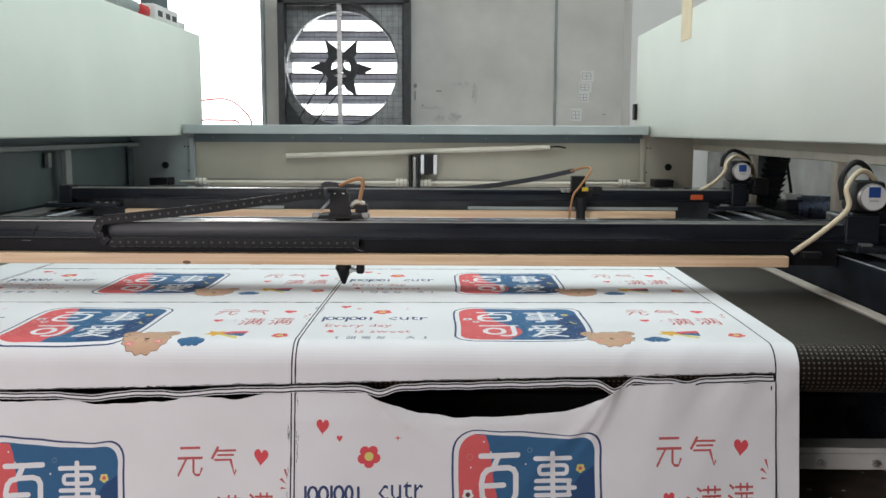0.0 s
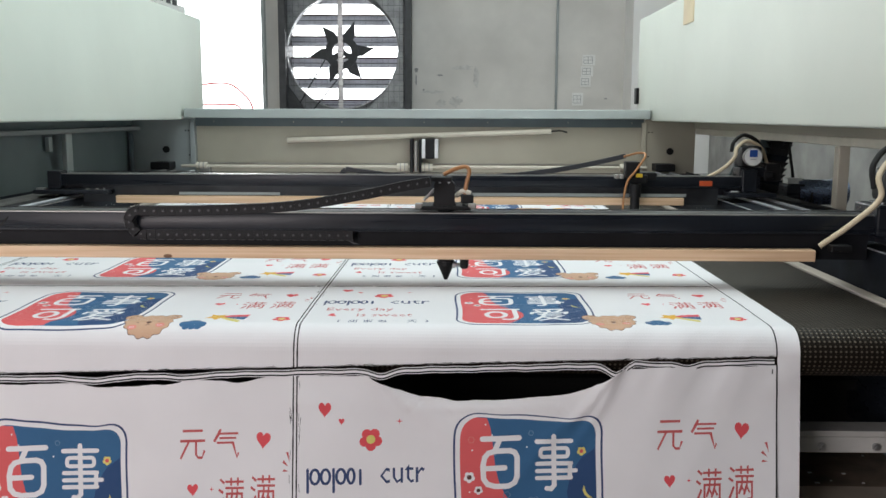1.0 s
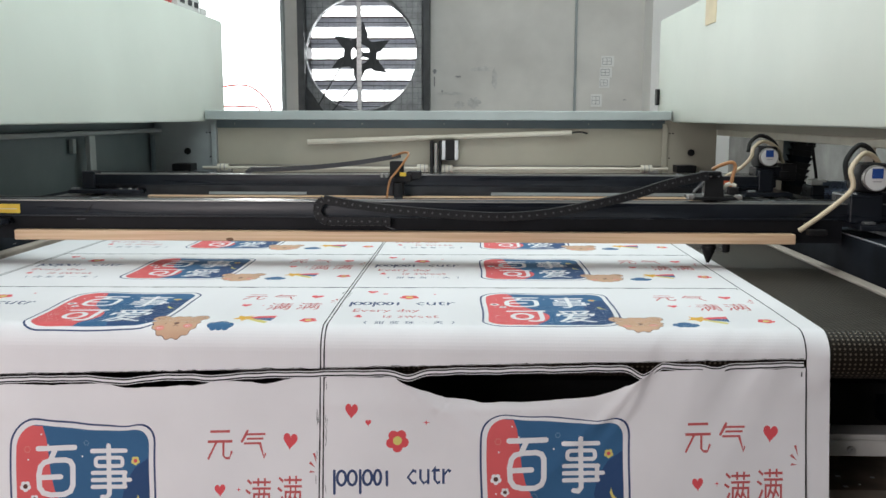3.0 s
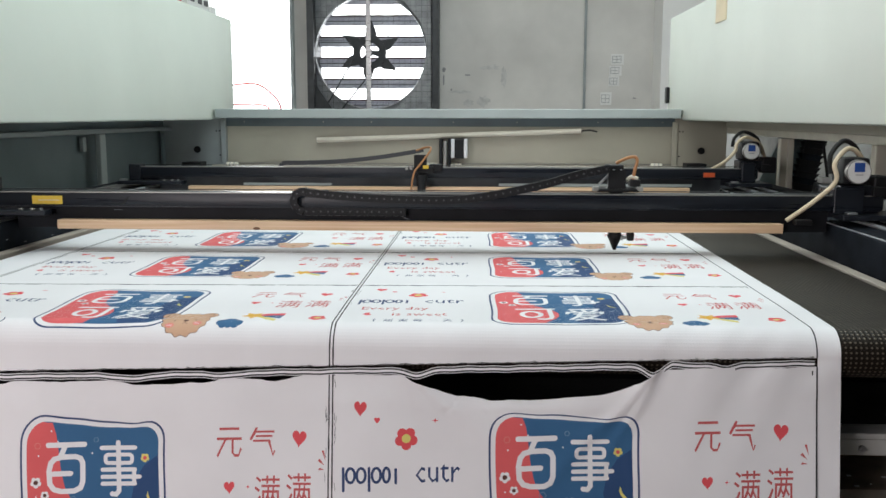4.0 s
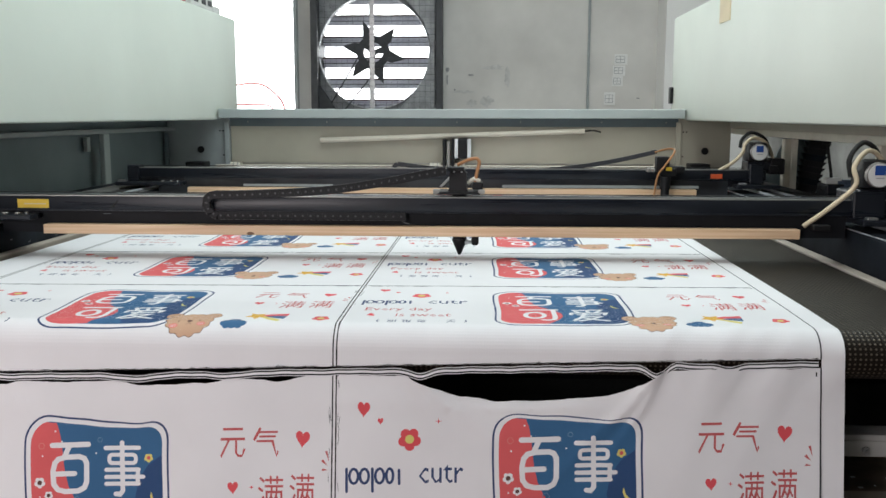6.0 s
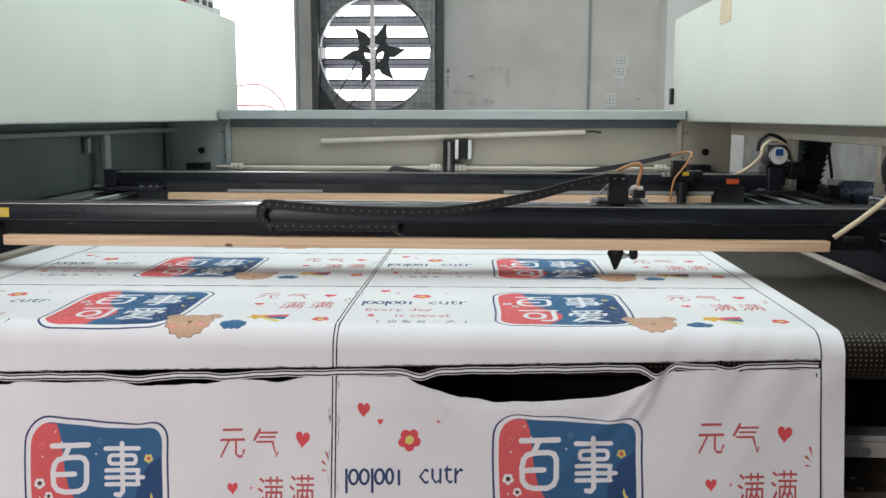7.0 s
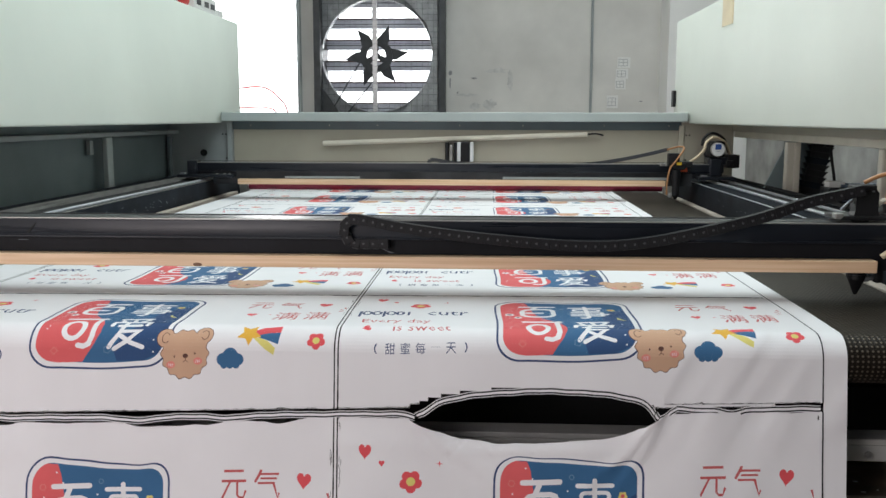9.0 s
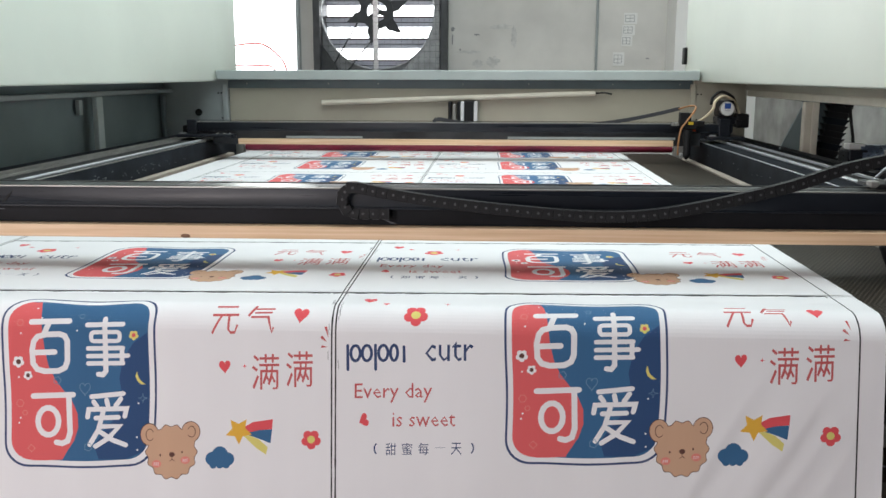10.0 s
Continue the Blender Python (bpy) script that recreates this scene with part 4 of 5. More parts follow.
    # a paler strip paints the glint on the link's top edge
    box(-hl, 0.35 * hl, -0.0093, -0.0080, hz - 0.0002, hz + 0.0007, bm=bm, mat=1)
    first = part("chain_link", bm, [CHAIN_BLACK if front else CHAIN_GREY, GREY_PIN], g, "black plastic drag chain link")
    links = [first]
    for k in range(1, 60):
        ob = first.copy()
        scene.collection.objects.link(ob)
        links.append(ob)
    return g, head, links


def chain_line(front, head_x):
    """The drag chain in its gantry's space: along the beam, round the bend, back over to the head."""
    if front:
        y, low, r, fixed, top, total, dx = -0.012, 0.954, 0.0255, 0.055, 1.064, 1.0855, -0.03
    else:
        y, low, r, fixed, top, total, dx = 0.115, 0.972, 0.022, 0.15, 1.064, 1.23, 0.0
    end = head_x + dx
    bend = (fixed + end - (total - math.pi * r) * 0.985) / 2
    pts = [(fixed + (bend - fixed) * k / 12, low) for k in range(13)]
    pts += [(bend - r * math.sin(math.pi * k / 10), low + r - r * math.cos(math.pi * k / 10)) for k in range(1, 11)]
    run = end - bend
    up = low + 2 * r
    for k in range(1, 41):
        u = k / 40
        sag = (0.52 * max(0.0, run - 0.44) if front else 0.34 * max(0.0, run - 0.35)) * (1 - u) * u
        if front:
            slack = 0.0275 * max(0.0, run - 0.44)
            sag += slack * (math.exp(-((u - 0.53) / 0.18) ** 2) - 0.6 * math.exp(-((u - 0.90) / 0.07) ** 2))
        lift = (top - up) * u
        pts.append((bend + run * u, up + lift - sag))
    depth = lambda z: y + (0.030 * max(0.0, 1 - (z - low) / (2 * r)) if front else 0.0)
    return [Vector((x, depth(z) if k < 23 else y, z)) for k, (x, z) in enumerate(pts)]


def place_links(links, line):
    ds = [0.0]
    for a, b in zip(line, line[1:]):
        ds.append(ds[-1] + (b - a).length)
    out = []
    pitch = ds[-1] / len(links)
    for i in range(len(links)):
        d = (i + 0.5) * pitch
        k = max(j for j in range(len(ds) - 1) if ds[j] <= d)
        f = (d - ds[k]) / max(1e-9, ds[k + 1] - ds[k])
        p = line[k].lerp(line[k + 1], f)
        way = line[min(k + 2, len(line) - 1)] - line[max(k - 1, 0)]
        out.append(pose(p.x, p.y, p.z, 0, -math.degrees(math.atan2(way.z, way.x)), 0))
    return out


# ---- belt and fabric run over the front roller ----
TOP, R, NOSE = 0.848, 0.044, 0.003
LEAN = radians(8)


def run_pose(a):
    """The pose at the distance a behind the start of the front roller; negative distances go round it and down."""
    y, z = NOSE + R, TOP - R
    if a >= 0:
        return pose(0, y + a, TOP + 0.002 * min(1.0, a / 0.15))
    th = -a / R
    last = math.pi / 2 - LEAN
    if th <= last:
        return pose(0, y - R * math.sin(th), z + R * math.cos(th), math.degrees(th))
    d = (th - last) * R
    return pose(0, y - R * math.sin(last) - d * math.sin(LEAN), z + R * math.cos(last) - d * math.cos(LEAN), math.degrees(last))


def belt_pose(a):
    r, top = 0.040, 0.8445
    if a >= 0:
        return pose(0, 0.047 + a, top + 0.002 * min(1.0, a / 0.15))
    th = -a / r
    if th <= math.pi:
        return pose(0, 0.047 - r * math.sin(th), top - r + r * math.cos(th), math.degrees(th))
    return pose(0, 0.047 + (th - math.pi) * r, top - 2 * r, 180)


SLIT_L, SLIT_R = 0.13, 0.525


def arch(x, t):
    """How far the slit's upper edge is drawn up at x."""
    u = (x - SLIT_L) / (SLIT_R - SLIT_L)
    return along(ARCH, t) * (4 * u * (1 - u)) ** 0.6 if 0 < u < 1 else 0.0


def slit_half(h, t):
    """Half the width of the slit at the height h above the seam."""
    top = along(ARCH, t)
    return 0.5 * (SLIT_R - SLIT_L) * math.sqrt(1 - (h / top) ** (1 / 0.6)) if top > h else 0.0


def conveyor():
    belt = thing("conveyor_belt", "dark oily honeycomb steel mesh conveyor belt", "conveyor belt")
    pieces = []
    p = 0.0072 * 2 / math.sqrt(3)
    big = part("belt_top", box(-0.90, 1.045, 0, 2.80, -0.004, 0, 0), BELT, belt, "flat run of honeycomb mesh")
    n = 66
    a0 = 0.30
    pieces.append((big, a0))
    first = part("belt_slat", box(-0.90, 1.045, -p / 2, p / 2, -0.004, 0), BELT, belt)
    for k in range(n):
        ob = first
        if k:
            ob = first.copy()
            scene.collection.objects.link(ob)
        pieces.append((ob, a0 - (k + 0.5) * p))
    drum = part("front_drum", rod((-0.92, 0.047, 0.8045), (1.04, 0.047, 0.8045), 0.0355, sides=28), RUBBER, belt, smooth=True)
    part("belt_bed", box(-0.90, 1.045, 0.12, 2.835, 0.80, 0.838), BLACK, belt)
    return pieces


# ---- the printed pattern, one panel: u across, v down from the seam ----
def circle(cx, cy, r, n=20, squash=1.0):
    return [(cx + r * math.cos(2 * math.pi * k / n), cy + r * squash * math.sin(2 * math.pi * k / n)) for k in range(n)]


def fan_out(loop):
    cx, cy = sum(p[0] for p in loop) / len(loop), sum(p[1] for p in loop) / len(loop)
    return [((cx, cy), loop[i], loop[(i + 1) % len(loop)]) for i in range(len(loop))]


def rounded(x0, y0, x1, y1, r, wob=0.0, n=7):
    pts = []
    for cx, cy, a in ((x1 - r, y1 - r, 0), (x0 + r, y1 - r, 90), (x0 + r, y0 + r, 180), (x1 - r, y0 + r, 270)):
        pts += [(cx + r * math.cos(radians(a + 90 * k / n)), cy + r * math.sin(radians(a + 90 * k / n))) for k in range(n + 1)]
    full = []
    for i, p in enumerate(pts):
        q = pts[(i + 1) % len(pts)]
        m = max(1, int(math.dist(p, q) / 0.012))
        full += [(p[0] + (q[0] - p[0]) * k / m, p[1] + (q[1] - p[1]) * k / m) for k in range(m)]
    if wob:
        cx, cy = (x0 + x1) / 2, (y0 + y1) / 2
        full = [(x + wob * math.sin(38 * y + 1.0), y + wob * math.sin(42 * x + 0.4)) for x, y in full]
    return full


def stroke(pts, w):
    """A line of the width w with joined corners and round ends."""
    pts = [p for i, p in enumerate(pts) if i == 0 or math.dist(p, pts[i - 1]) > 1e-6]
    closed = math.dist(pts[0], pts[-1]) < 1e-6
    n = len(pts)
    sides = []
    for i, p in enumerate(pts):
        a = pts[i - 1] if i else (pts[-2] if closed else p)
        b = pts[i + 1] if i < n - 1 else (pts[1] if closed else p)
        d1, d2 = Vector((p[0] - a[0], p[1] - a[1])), Vector((b[0] - p[0], b[1] - p[1]))
        d1 = d1.normalized() if d1.length > 1e-9 else d2.normalized()
        d2 = d2.normalized() if d2.length > 1e-9 else d1
        m = (d1 + d2).normalized() if (d1 + d2).length > 1e-3 else d1
        k = w / 2 / max(0.5, m.dot(d1))
        sides.append(((p[0] - m.y * k, p[1] + m.x * k), (p[0] + m.y * k, p[1] - m.x * k)))
    tris = []
    for (a, b), (c, d) in zip(sides, sides[1:]):
        tris += [(a, c, d), (a, d, b)]
    for p in [] if closed else [pts[0], pts[-1]]:
        tris += fan_out(circle(*p, w / 2, 10))
    return tris


def letters(body, x0, x1, base, height):
    """Readable words, fitted from x0 to x1 on a base line; height is that of the tallest sign."""
    c = bpy.data.curves.new("words", "FONT")
    c.body, c.fill_mode, c.resolution_u = body, "FRONT", 1
    ob = new("words", c)
    me = bpy.data.meshes.new_from_object(ob.evaluated_get(bpy.context.evaluated_depsgraph_get()))
    me.calc_loop_triangles()
    vs = [v.co.copy() for v in me.vertices]
    lo_x, hi_x = min(v.x for v in vs), max(v.x for v in vs)
    hi_y = max(v.y for v in vs)
    sx, sy = (x1 - x0) / (hi_x - lo_x), height / hi_y
    out = [tuple((x0 + (vs[i].x - lo_x) * sx, base - vs[i].y * sy) for i in t.vertices) for t in me.loop_triangles]
    bpy.data.objects.remove(ob)
    bpy.data.meshes.remove(me)
    bpy.data.curves.remove(c)
    return out


def heart(cx, cy, r, tilt=0.0):
    pts = []
    for k in range(22):
        t = 2 * math.pi * k / 22
        x, y = 16 * math.sin(t) ** 3, -(13 * math.cos(t) - 5 * math.cos(2 * t) - 2 * math.cos(3 * t) - math.cos(4 * t))
        x, y = x * math.cos(tilt) - y * math.sin(tilt), x * math.sin(tilt) + y * math.cos(tilt)
        pts.append((cx + r * x / 16, cy + 1.2 * r * y / 15))
    return fan_out(pts)


def star(cx, cy, r, n=5, inner=0.45, tilt=0.0):
    return fan_out([(cx + (r if k % 2 == 0 else r * inner) * math.cos(math.pi * k / n + tilt), cy + (r if k % 2 == 0 else r * inner) * math.sin(math.pi * k / n + tilt)) for k in range(2 * n)])


def flower(cx, cy, r):
    out = []
    for k in range(5):
        a = 2 * math.pi * k / 5 + 0.3
        out += fan_out(circle(cx + 0.58 * r * math.cos(a), cy + 0.58 * r * math.sin(a), 0.46 * r, 10))
    return out



def arc(cx, cy, r, a0, a1, n=8, squash=1.0):
    return [(cx + r * math.cos(radians(a0 + (a1 - a0) * k / n)), cy + r * squash * math.sin(radians(a0 + (a1 - a0) * k / n))) for k in range(n + 1)]


def panel_pattern():
    """Layers of (ink, triangles), from the cloth up."""
    lay = []
    put = lambda ink, tris: lay.append((INKS.index(ink), tris))

    def badge(inset, r):
        """The badge's outline: a rounded square whose top edge dips a little and whose sides lean."""
        out = []
        for x, y in rounded(0.2605 + inset, 0.0600 + inset, 0.5045 - inset, 0.3350 - inset, r):
            f = (x - 0.2605) / 0.244
            lift = 0.0050 * math.exp(-((f - 0.60) / 0.22) ** 2) - 0.0030 * math.exp(-((f - 0.18) / 0.12) ** 2)
            out.append((x + 0.0014 * math.sin(30 * y + 1.0) - 0.006 * max(0.0, (y - 0.18) / 0.16) * (f - 0.5), y + lift * (1 - (y - 0.06) / 0.275) + 0.0014 * math.sin(36 * x)))
        return out
    put(NAVY, fan_out(badge(0.0, 0.040)))
    put(KNIT, fan_out(badge(0.0034, 0.037)))
    field = badge(0.0112, 0.033)
    put(BLUE, fan_out(field))
    # the deeper blue round the moon, and the coral wave up the other side
    right = sorted([p for p in field if p[0] > 0.4785 and p[1] > 0.135], key=lambda p: p[1])
    put(DEEP, fan_out([(0.4915, 0.124), *right, (0.455, 0.3225), (0.412, 0.3225), (0.405, 0.300), (0.421, 0.278), (0.444, 0.252),
                       (0.451, 0.226), (0.446, 0.196), (0.452, 0.166), (0.468, 0.141)]))
    wave = [(0.3140, 0.0690), (0.3200, 0.088), (0.3230, 0.106), (0.3250, 0.125), (0.3280, 0.150), (0.3340, 0.175), (0.3440, 0.196), (0.357, 0.213), (0.371, 0.231), (0.3795, 0.251), (0.380, 0.273), (0.373, 0.293), (0.361, 0.311), (0.354, 0.3225)]
    left = sorted([p for p in field if p[0] < 0.302], key=lambda p: -p[1])
    loop = wave + [(0.330, 0.3235), (0.31, 0.3235)] + left + [(0.303, 0.0690)]
    put(CORAL, [((0.2765, 0.2), a, b) for a, b in zip(loop, loop[1:] + loop[:1])])
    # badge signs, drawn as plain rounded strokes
    w = 0.0088
    ring = lambda pts: pts + pts[:1]
    g = []
    g += stroke([(0.307, 0.1060), (0.367, 0.1055)], w) + stroke([(0.335, 0.108), (0.327, 0.126)], w)
    g += stroke([(0.330, 0.1260), (0.352, 0.1255), (0.360, 0.1285), (0.3640, 0.136), (0.3640, 0.168), (0.3600, 0.178), (0.350, 0.1830), (0.328, 0.1835), (0.316, 0.180), (0.3095, 0.171), (0.3080, 0.150), (0.3110, 0.136), (0.317, 0.129), (0.330, 0.1260)], w)
    g += stroke([(0.312, 0.1540), (0.344, 0.1535)], w)
    g += stroke([(0.396, 0.1120), (0.452, 0.1115)], w * .86) + stroke([(0.4235, 0.103), (0.4250, 0.184), (0.420, 0.190), (0.413, 0.189)], w * .9)
    g += stroke(ring(rounded(0.402, 0.1235, 0.447, 0.1375, 0.005)[::2]), w * .74)
    for z, far in ((0.1485, 0.452), (0.1605, 0.460), (0.1720, 0.452)):
        g += stroke([(0.397, z), (far, z)], w * .8)
    g += stroke([(0.4505, 0.1485), (0.4505, 0.172)], w * .8)
    g += stroke([(0.309, 0.2220), (0.3725, 0.2205)], w) + stroke([(0.3655, 0.2215), (0.3670, 0.280), (0.3630, 0.293), (0.354, 0.2970), (0.345, 0.295)], w)
    g += stroke(ring(circle(0.3325, 0.2620, 0.0165, 18, 1.30)), w)
    g += stroke([(0.402, 0.2240), (0.452, 0.2195)], w * .86) + stroke([(0.405, 0.2320), (0.410, 0.239)], w * .86) + stroke([(0.4255, 0.2295), (0.4275, 0.238)], w * .86) + stroke([(0.448, 0.2275), (0.440, 0.2385)], w * .86)
    g += stroke([(0.395, 0.2560), (0.397, 0.2440), (0.457, 0.2430), (0.454, 0.2550)], w * .86) + stroke([(0.408, 0.2575), (0.444, 0.2565)], w * .86)
    g += stroke([(0.420, 0.247), (0.412, 0.276), (0.398, 0.2990)], w * .86) + stroke([(0.413, 0.2710), (0.445, 0.2705), (0.428, 0.2890), (0.407, 0.3020)], w * .86) + stroke([(0.416, 0.280), (0.434, 0.292), (0.455, 0.3000)], w * .86)
    put(KNIT, g)
    # small marks on the badge: little flowers, outlined shapes, dots, a moon and a spark
    for x, y, r, eye in ((0.2860, 0.1680, 0.0092, CHOCOLATE), (0.3010, 0.1895, 0.0072, CHOCOLATE), (0.4690, 0.1290, 0.0075, CORAL)):
        put(LEMON if eye is CORAL else KNIT, flower(x, y, r))
        put(eye, fan_out(circle(x, y, r * 0.44, 10)))
    pale = []
    for x, y in ((0.3800, 0.1205), (0.2905, 0.1235), (0.2865, 0.1920), (0.2885, 0.2560), (0.3120, 0.0830), (0.4730, 0.2880), (0.4760, 0.2350), (0.2860, 0.2640), (0.4735, 0.3080), (0.3230, 0.1000)):
        pale += fan_out(circle(x, y, 0.0015, 8))
    put(KNIT, pale)
    rose_marks, sky_marks = [], []
    for x, y, r, n in ((0.2880, 0.2330, 0.0060, 6), (0.3050, 0.3040, 0.0060, 4), (0.2890, 0.1070, 0.0052, 6), (0.2955, 0.2480, 0.0040, 6)):
        rose_marks += stroke(ring(circle(x, y, r, n)), 0.0010)
    for x, y, r, n in ((0.3475, 0.1980, 0.0062, 5), (0.3955, 0.3030, 0.0066, 5), (0.3865, 0.0985, 0.0040, 6)):
        sky_marks += stroke(ring(circle(x, y, r, n)), 0.0010)
    hs = heart(0.3915, 0.2110, 0.0085)
    sky_marks += stroke(ring([t[1] for t in hs]), 0.0010)
    sky_marks += stroke(ring([t[1] for t in star(0.4830, 0.2270, 0.0075, 4, 0.28)]), 0.0008)
    put(BLUSH, rose_marks)
    put(PALE_BLUE, sky_marks)
    put(LEMON, fan_out([(0.4735, 0.1850), (0.4715, 0.1925), (0.4740, 0.2000), (0.4800, 0.2055), (0.4875, 0.2060), (0.4820, 0.2015), (0.4770, 0.1960)]))
    # the brand word as plain bars and rings
    nib = 0.0044
    mark = []
    for x in (0.0215, 0.0640):
        mark += stroke([(x, 0.149), (x + 0.0005, 0.186)], nib)
    for x, wide in ((0.0335, 0.0072), (0.0510, 0.0072), (0.0760, 0.0072), (0.0925, 0.0055)):
        mark += stroke(ring(circle(x, 0.1610, wide, 16, 0.0118 / wide)), nib)
    mark += stroke([(0.1075, 0.152), (0.1080, 0.1745)], nib)
    put(NAVY, mark)
    put(NAVY, letters("cutr", 0.1400, 0.2130, 0.1745, 0.0300))
    put(ROSE, letters("Every day", 0.0325, 0.1510, 0.2300, 0.0225))
    put(ROSE, letters("is sweet", 0.0905, 0.1865, 0.2745, 0.0215))
    x0 = 0.0805
    for k, sign in enumerate("甜蜜每一天"):
        put(NAVY, letters(sign, x0 + 0.0250 * k, x0 + 0.0250 * k + 0.0160, 0.3170 if sign != "一" else 0.3095, 0.0170 if sign != "一" else 0.0024))
    put(NAVY, stroke(arc(0.0745, 0.3085, 0.0115, 140, 220, 6), 0.0022) + stroke(arc(0.2030, 0.3085, 0.0115, -40, 40, 6), 0.0022))
    put(ROSE, letters("元", 0.5905, 0.6325, 0.1250, 0.0450) + letters("气", 0.6450, 0.6880, 0.1250, 0.0450))
    put(ROSE, letters("满", 0.6535, 0.6960, 0.2110, 0.0505) + letters("满", 0.7065, 0.7480, 0.2075, 0.0505))
    put(HEART, heart(0.7280, 0.0985, 0.0120, 0.10) + heart(0.6115, 0.1785, 0.0090, -0.05) + heart(0.0470, 0.2640, 0.0082, 1.2) + heart(0.0490, 0.0500, 0.0105, 0.05) + heart(0.0765, 0.0705, 0.0048) + star(0.1715, 0.0715, 0.0060, 4, 0.25) + star(0.6425, 0.1790, 0.0040, 4, 0.3))
    put(ROSE, fan_out([(0.7590, 0.1365), (0.7625, 0.1330), (0.7700, 0.1440)]) + fan_out([(0.7655, 0.1200), (0.7695, 0.1195), (0.7720, 0.1370)]) + fan_out([(0.7600, 0.1520), (0.7620, 0.1480), (0.7705, 0.1510)]))
    for x, y, r in ((0.1245, 0.1020, 0.0185), (0.7455, 0.2935, 0.0150)):
        put(HEART, flower(x, y, r))
        put(LEMON, fan_out(circle(x, y, r * 0.40, 12)))
    # shooting star
    for ink, q in ((HEART, [(0.6400, 0.2740), (0.6560, 0.2655), (0.6860, 0.2615), (0.6850, 0.2770), (0.6660, 0.2780), (0.6480, 0.2820)]),
                   (BLUE, [(0.6480, 0.2820), (0.6660, 0.2780), (0.6850, 0.2772), (0.6825, 0.2990), (0.6680, 0.2930), (0.6480, 0.2860)]),
                   (LEMON, [(0.6400, 0.2870), (0.6500, 0.2865), (0.6650, 0.2930), (0.6780, 0.3050), (0.6755, 0.3165), (0.6600, 0.3060)])):
        put(ink, fan_out(q))
    put(SUN, star(0.6330, 0.2790, 0.0215, 5, 0.5, 0.30))
    # blue cloud
    cl = []
    for x, y, r in ((0.5915, 0.3225, 0.0110), (0.6035, 0.3155, 0.0125), (0.6155, 0.3230, 0.0105), (0.5930, 0.3320, 0.0060), (0.6030, 0.3320, 0.0060), (0.6130, 0.3320, 0.0060)):
        cl += fan_out(circle(x, y, r, 14))
    put(BLUE, cl)

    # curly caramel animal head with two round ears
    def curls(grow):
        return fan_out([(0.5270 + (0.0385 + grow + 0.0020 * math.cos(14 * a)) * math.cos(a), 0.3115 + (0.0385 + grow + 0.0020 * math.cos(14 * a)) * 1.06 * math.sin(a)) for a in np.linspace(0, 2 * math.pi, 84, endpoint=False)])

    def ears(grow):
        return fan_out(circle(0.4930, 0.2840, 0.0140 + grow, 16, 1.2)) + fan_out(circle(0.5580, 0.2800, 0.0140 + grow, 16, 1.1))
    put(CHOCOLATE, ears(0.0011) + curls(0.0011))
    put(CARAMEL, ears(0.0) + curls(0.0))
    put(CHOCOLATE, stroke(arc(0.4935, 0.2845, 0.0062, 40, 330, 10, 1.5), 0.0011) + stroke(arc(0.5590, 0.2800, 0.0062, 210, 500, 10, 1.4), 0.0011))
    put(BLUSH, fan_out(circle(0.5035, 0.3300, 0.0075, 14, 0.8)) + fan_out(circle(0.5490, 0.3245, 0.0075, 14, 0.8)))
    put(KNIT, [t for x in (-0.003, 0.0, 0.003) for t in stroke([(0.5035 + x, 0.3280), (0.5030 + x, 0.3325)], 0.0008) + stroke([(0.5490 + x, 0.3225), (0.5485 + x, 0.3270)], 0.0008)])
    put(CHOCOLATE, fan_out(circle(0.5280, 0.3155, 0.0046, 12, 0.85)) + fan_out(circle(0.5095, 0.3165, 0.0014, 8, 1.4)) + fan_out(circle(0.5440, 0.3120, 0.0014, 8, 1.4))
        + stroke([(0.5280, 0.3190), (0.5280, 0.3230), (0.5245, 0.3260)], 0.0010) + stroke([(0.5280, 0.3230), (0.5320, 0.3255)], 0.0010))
    return lay


def ragged(u, seed, base, peak):
    """The depth of a scorched edge at u: uneven, with gaps."""
    d = base + peak * max(0.0, noise.noise(Vector((u * 38, seed, 0)))) + 0.5 * peak * noise.noise(Vector((u * 190, seed + 5, 0)))
    return d if noise.noise(Vector((u * 26, seed + 9, 0))) > -0.42 else 0.0003


def edge_lines(w, h):
    """Black cutting lines round a panel: printed up the sides with loose threads, a ragged scorched cut along the top."""
    out = []
    n = 60
    for u0, s in ((0.0030, -1), (w - 0.0030, 1)):
        us = [u0 + 0.0004 * noise.noise(Vector((h * 9 * k / n, 3.3 * s, 0))) for k in range(n + 1)]
        ws = [0.0012 + 0.0004 * noise.noise(Vector((21 * k / n, 6.1 * s, 0))) for k in range(n + 1)]
        for k in range(n):
            a, b = h * k / n, h * (k + 1) / n
            out += [((us[k] - ws[k], a), (us[k] + ws[k], a), (us[k + 1] + ws[k + 1], b)), ((us[k] - ws[k], a), (us[k + 1] + ws[k + 1], b), (us[k + 1] - ws[k + 1], b))]
        rng = random.Random(17 + s)
        for k in range(9):
            v = rng.uniform(0.02, 0.55) * h
            out += stroke([(u0 - s * rng.uniform(0.002, 0.007), v), (u0 - s * rng.uniform(0.002, 0.006), v + rng.uniform(0.004, 0.014))], 0.0007)
    us = [w * k / 220 for k in range(221)]
    deep = [max(0.0003, ragged(u, 7.7, 0.0042, 0.0058)) for u in us]
    for a, b, p, q in zip(us, us[1:], deep, deep[1:]):
        out += [((a, 0), (b, 0), (b, q)), ((a, 0), (b, q), (a, p))]
    return out


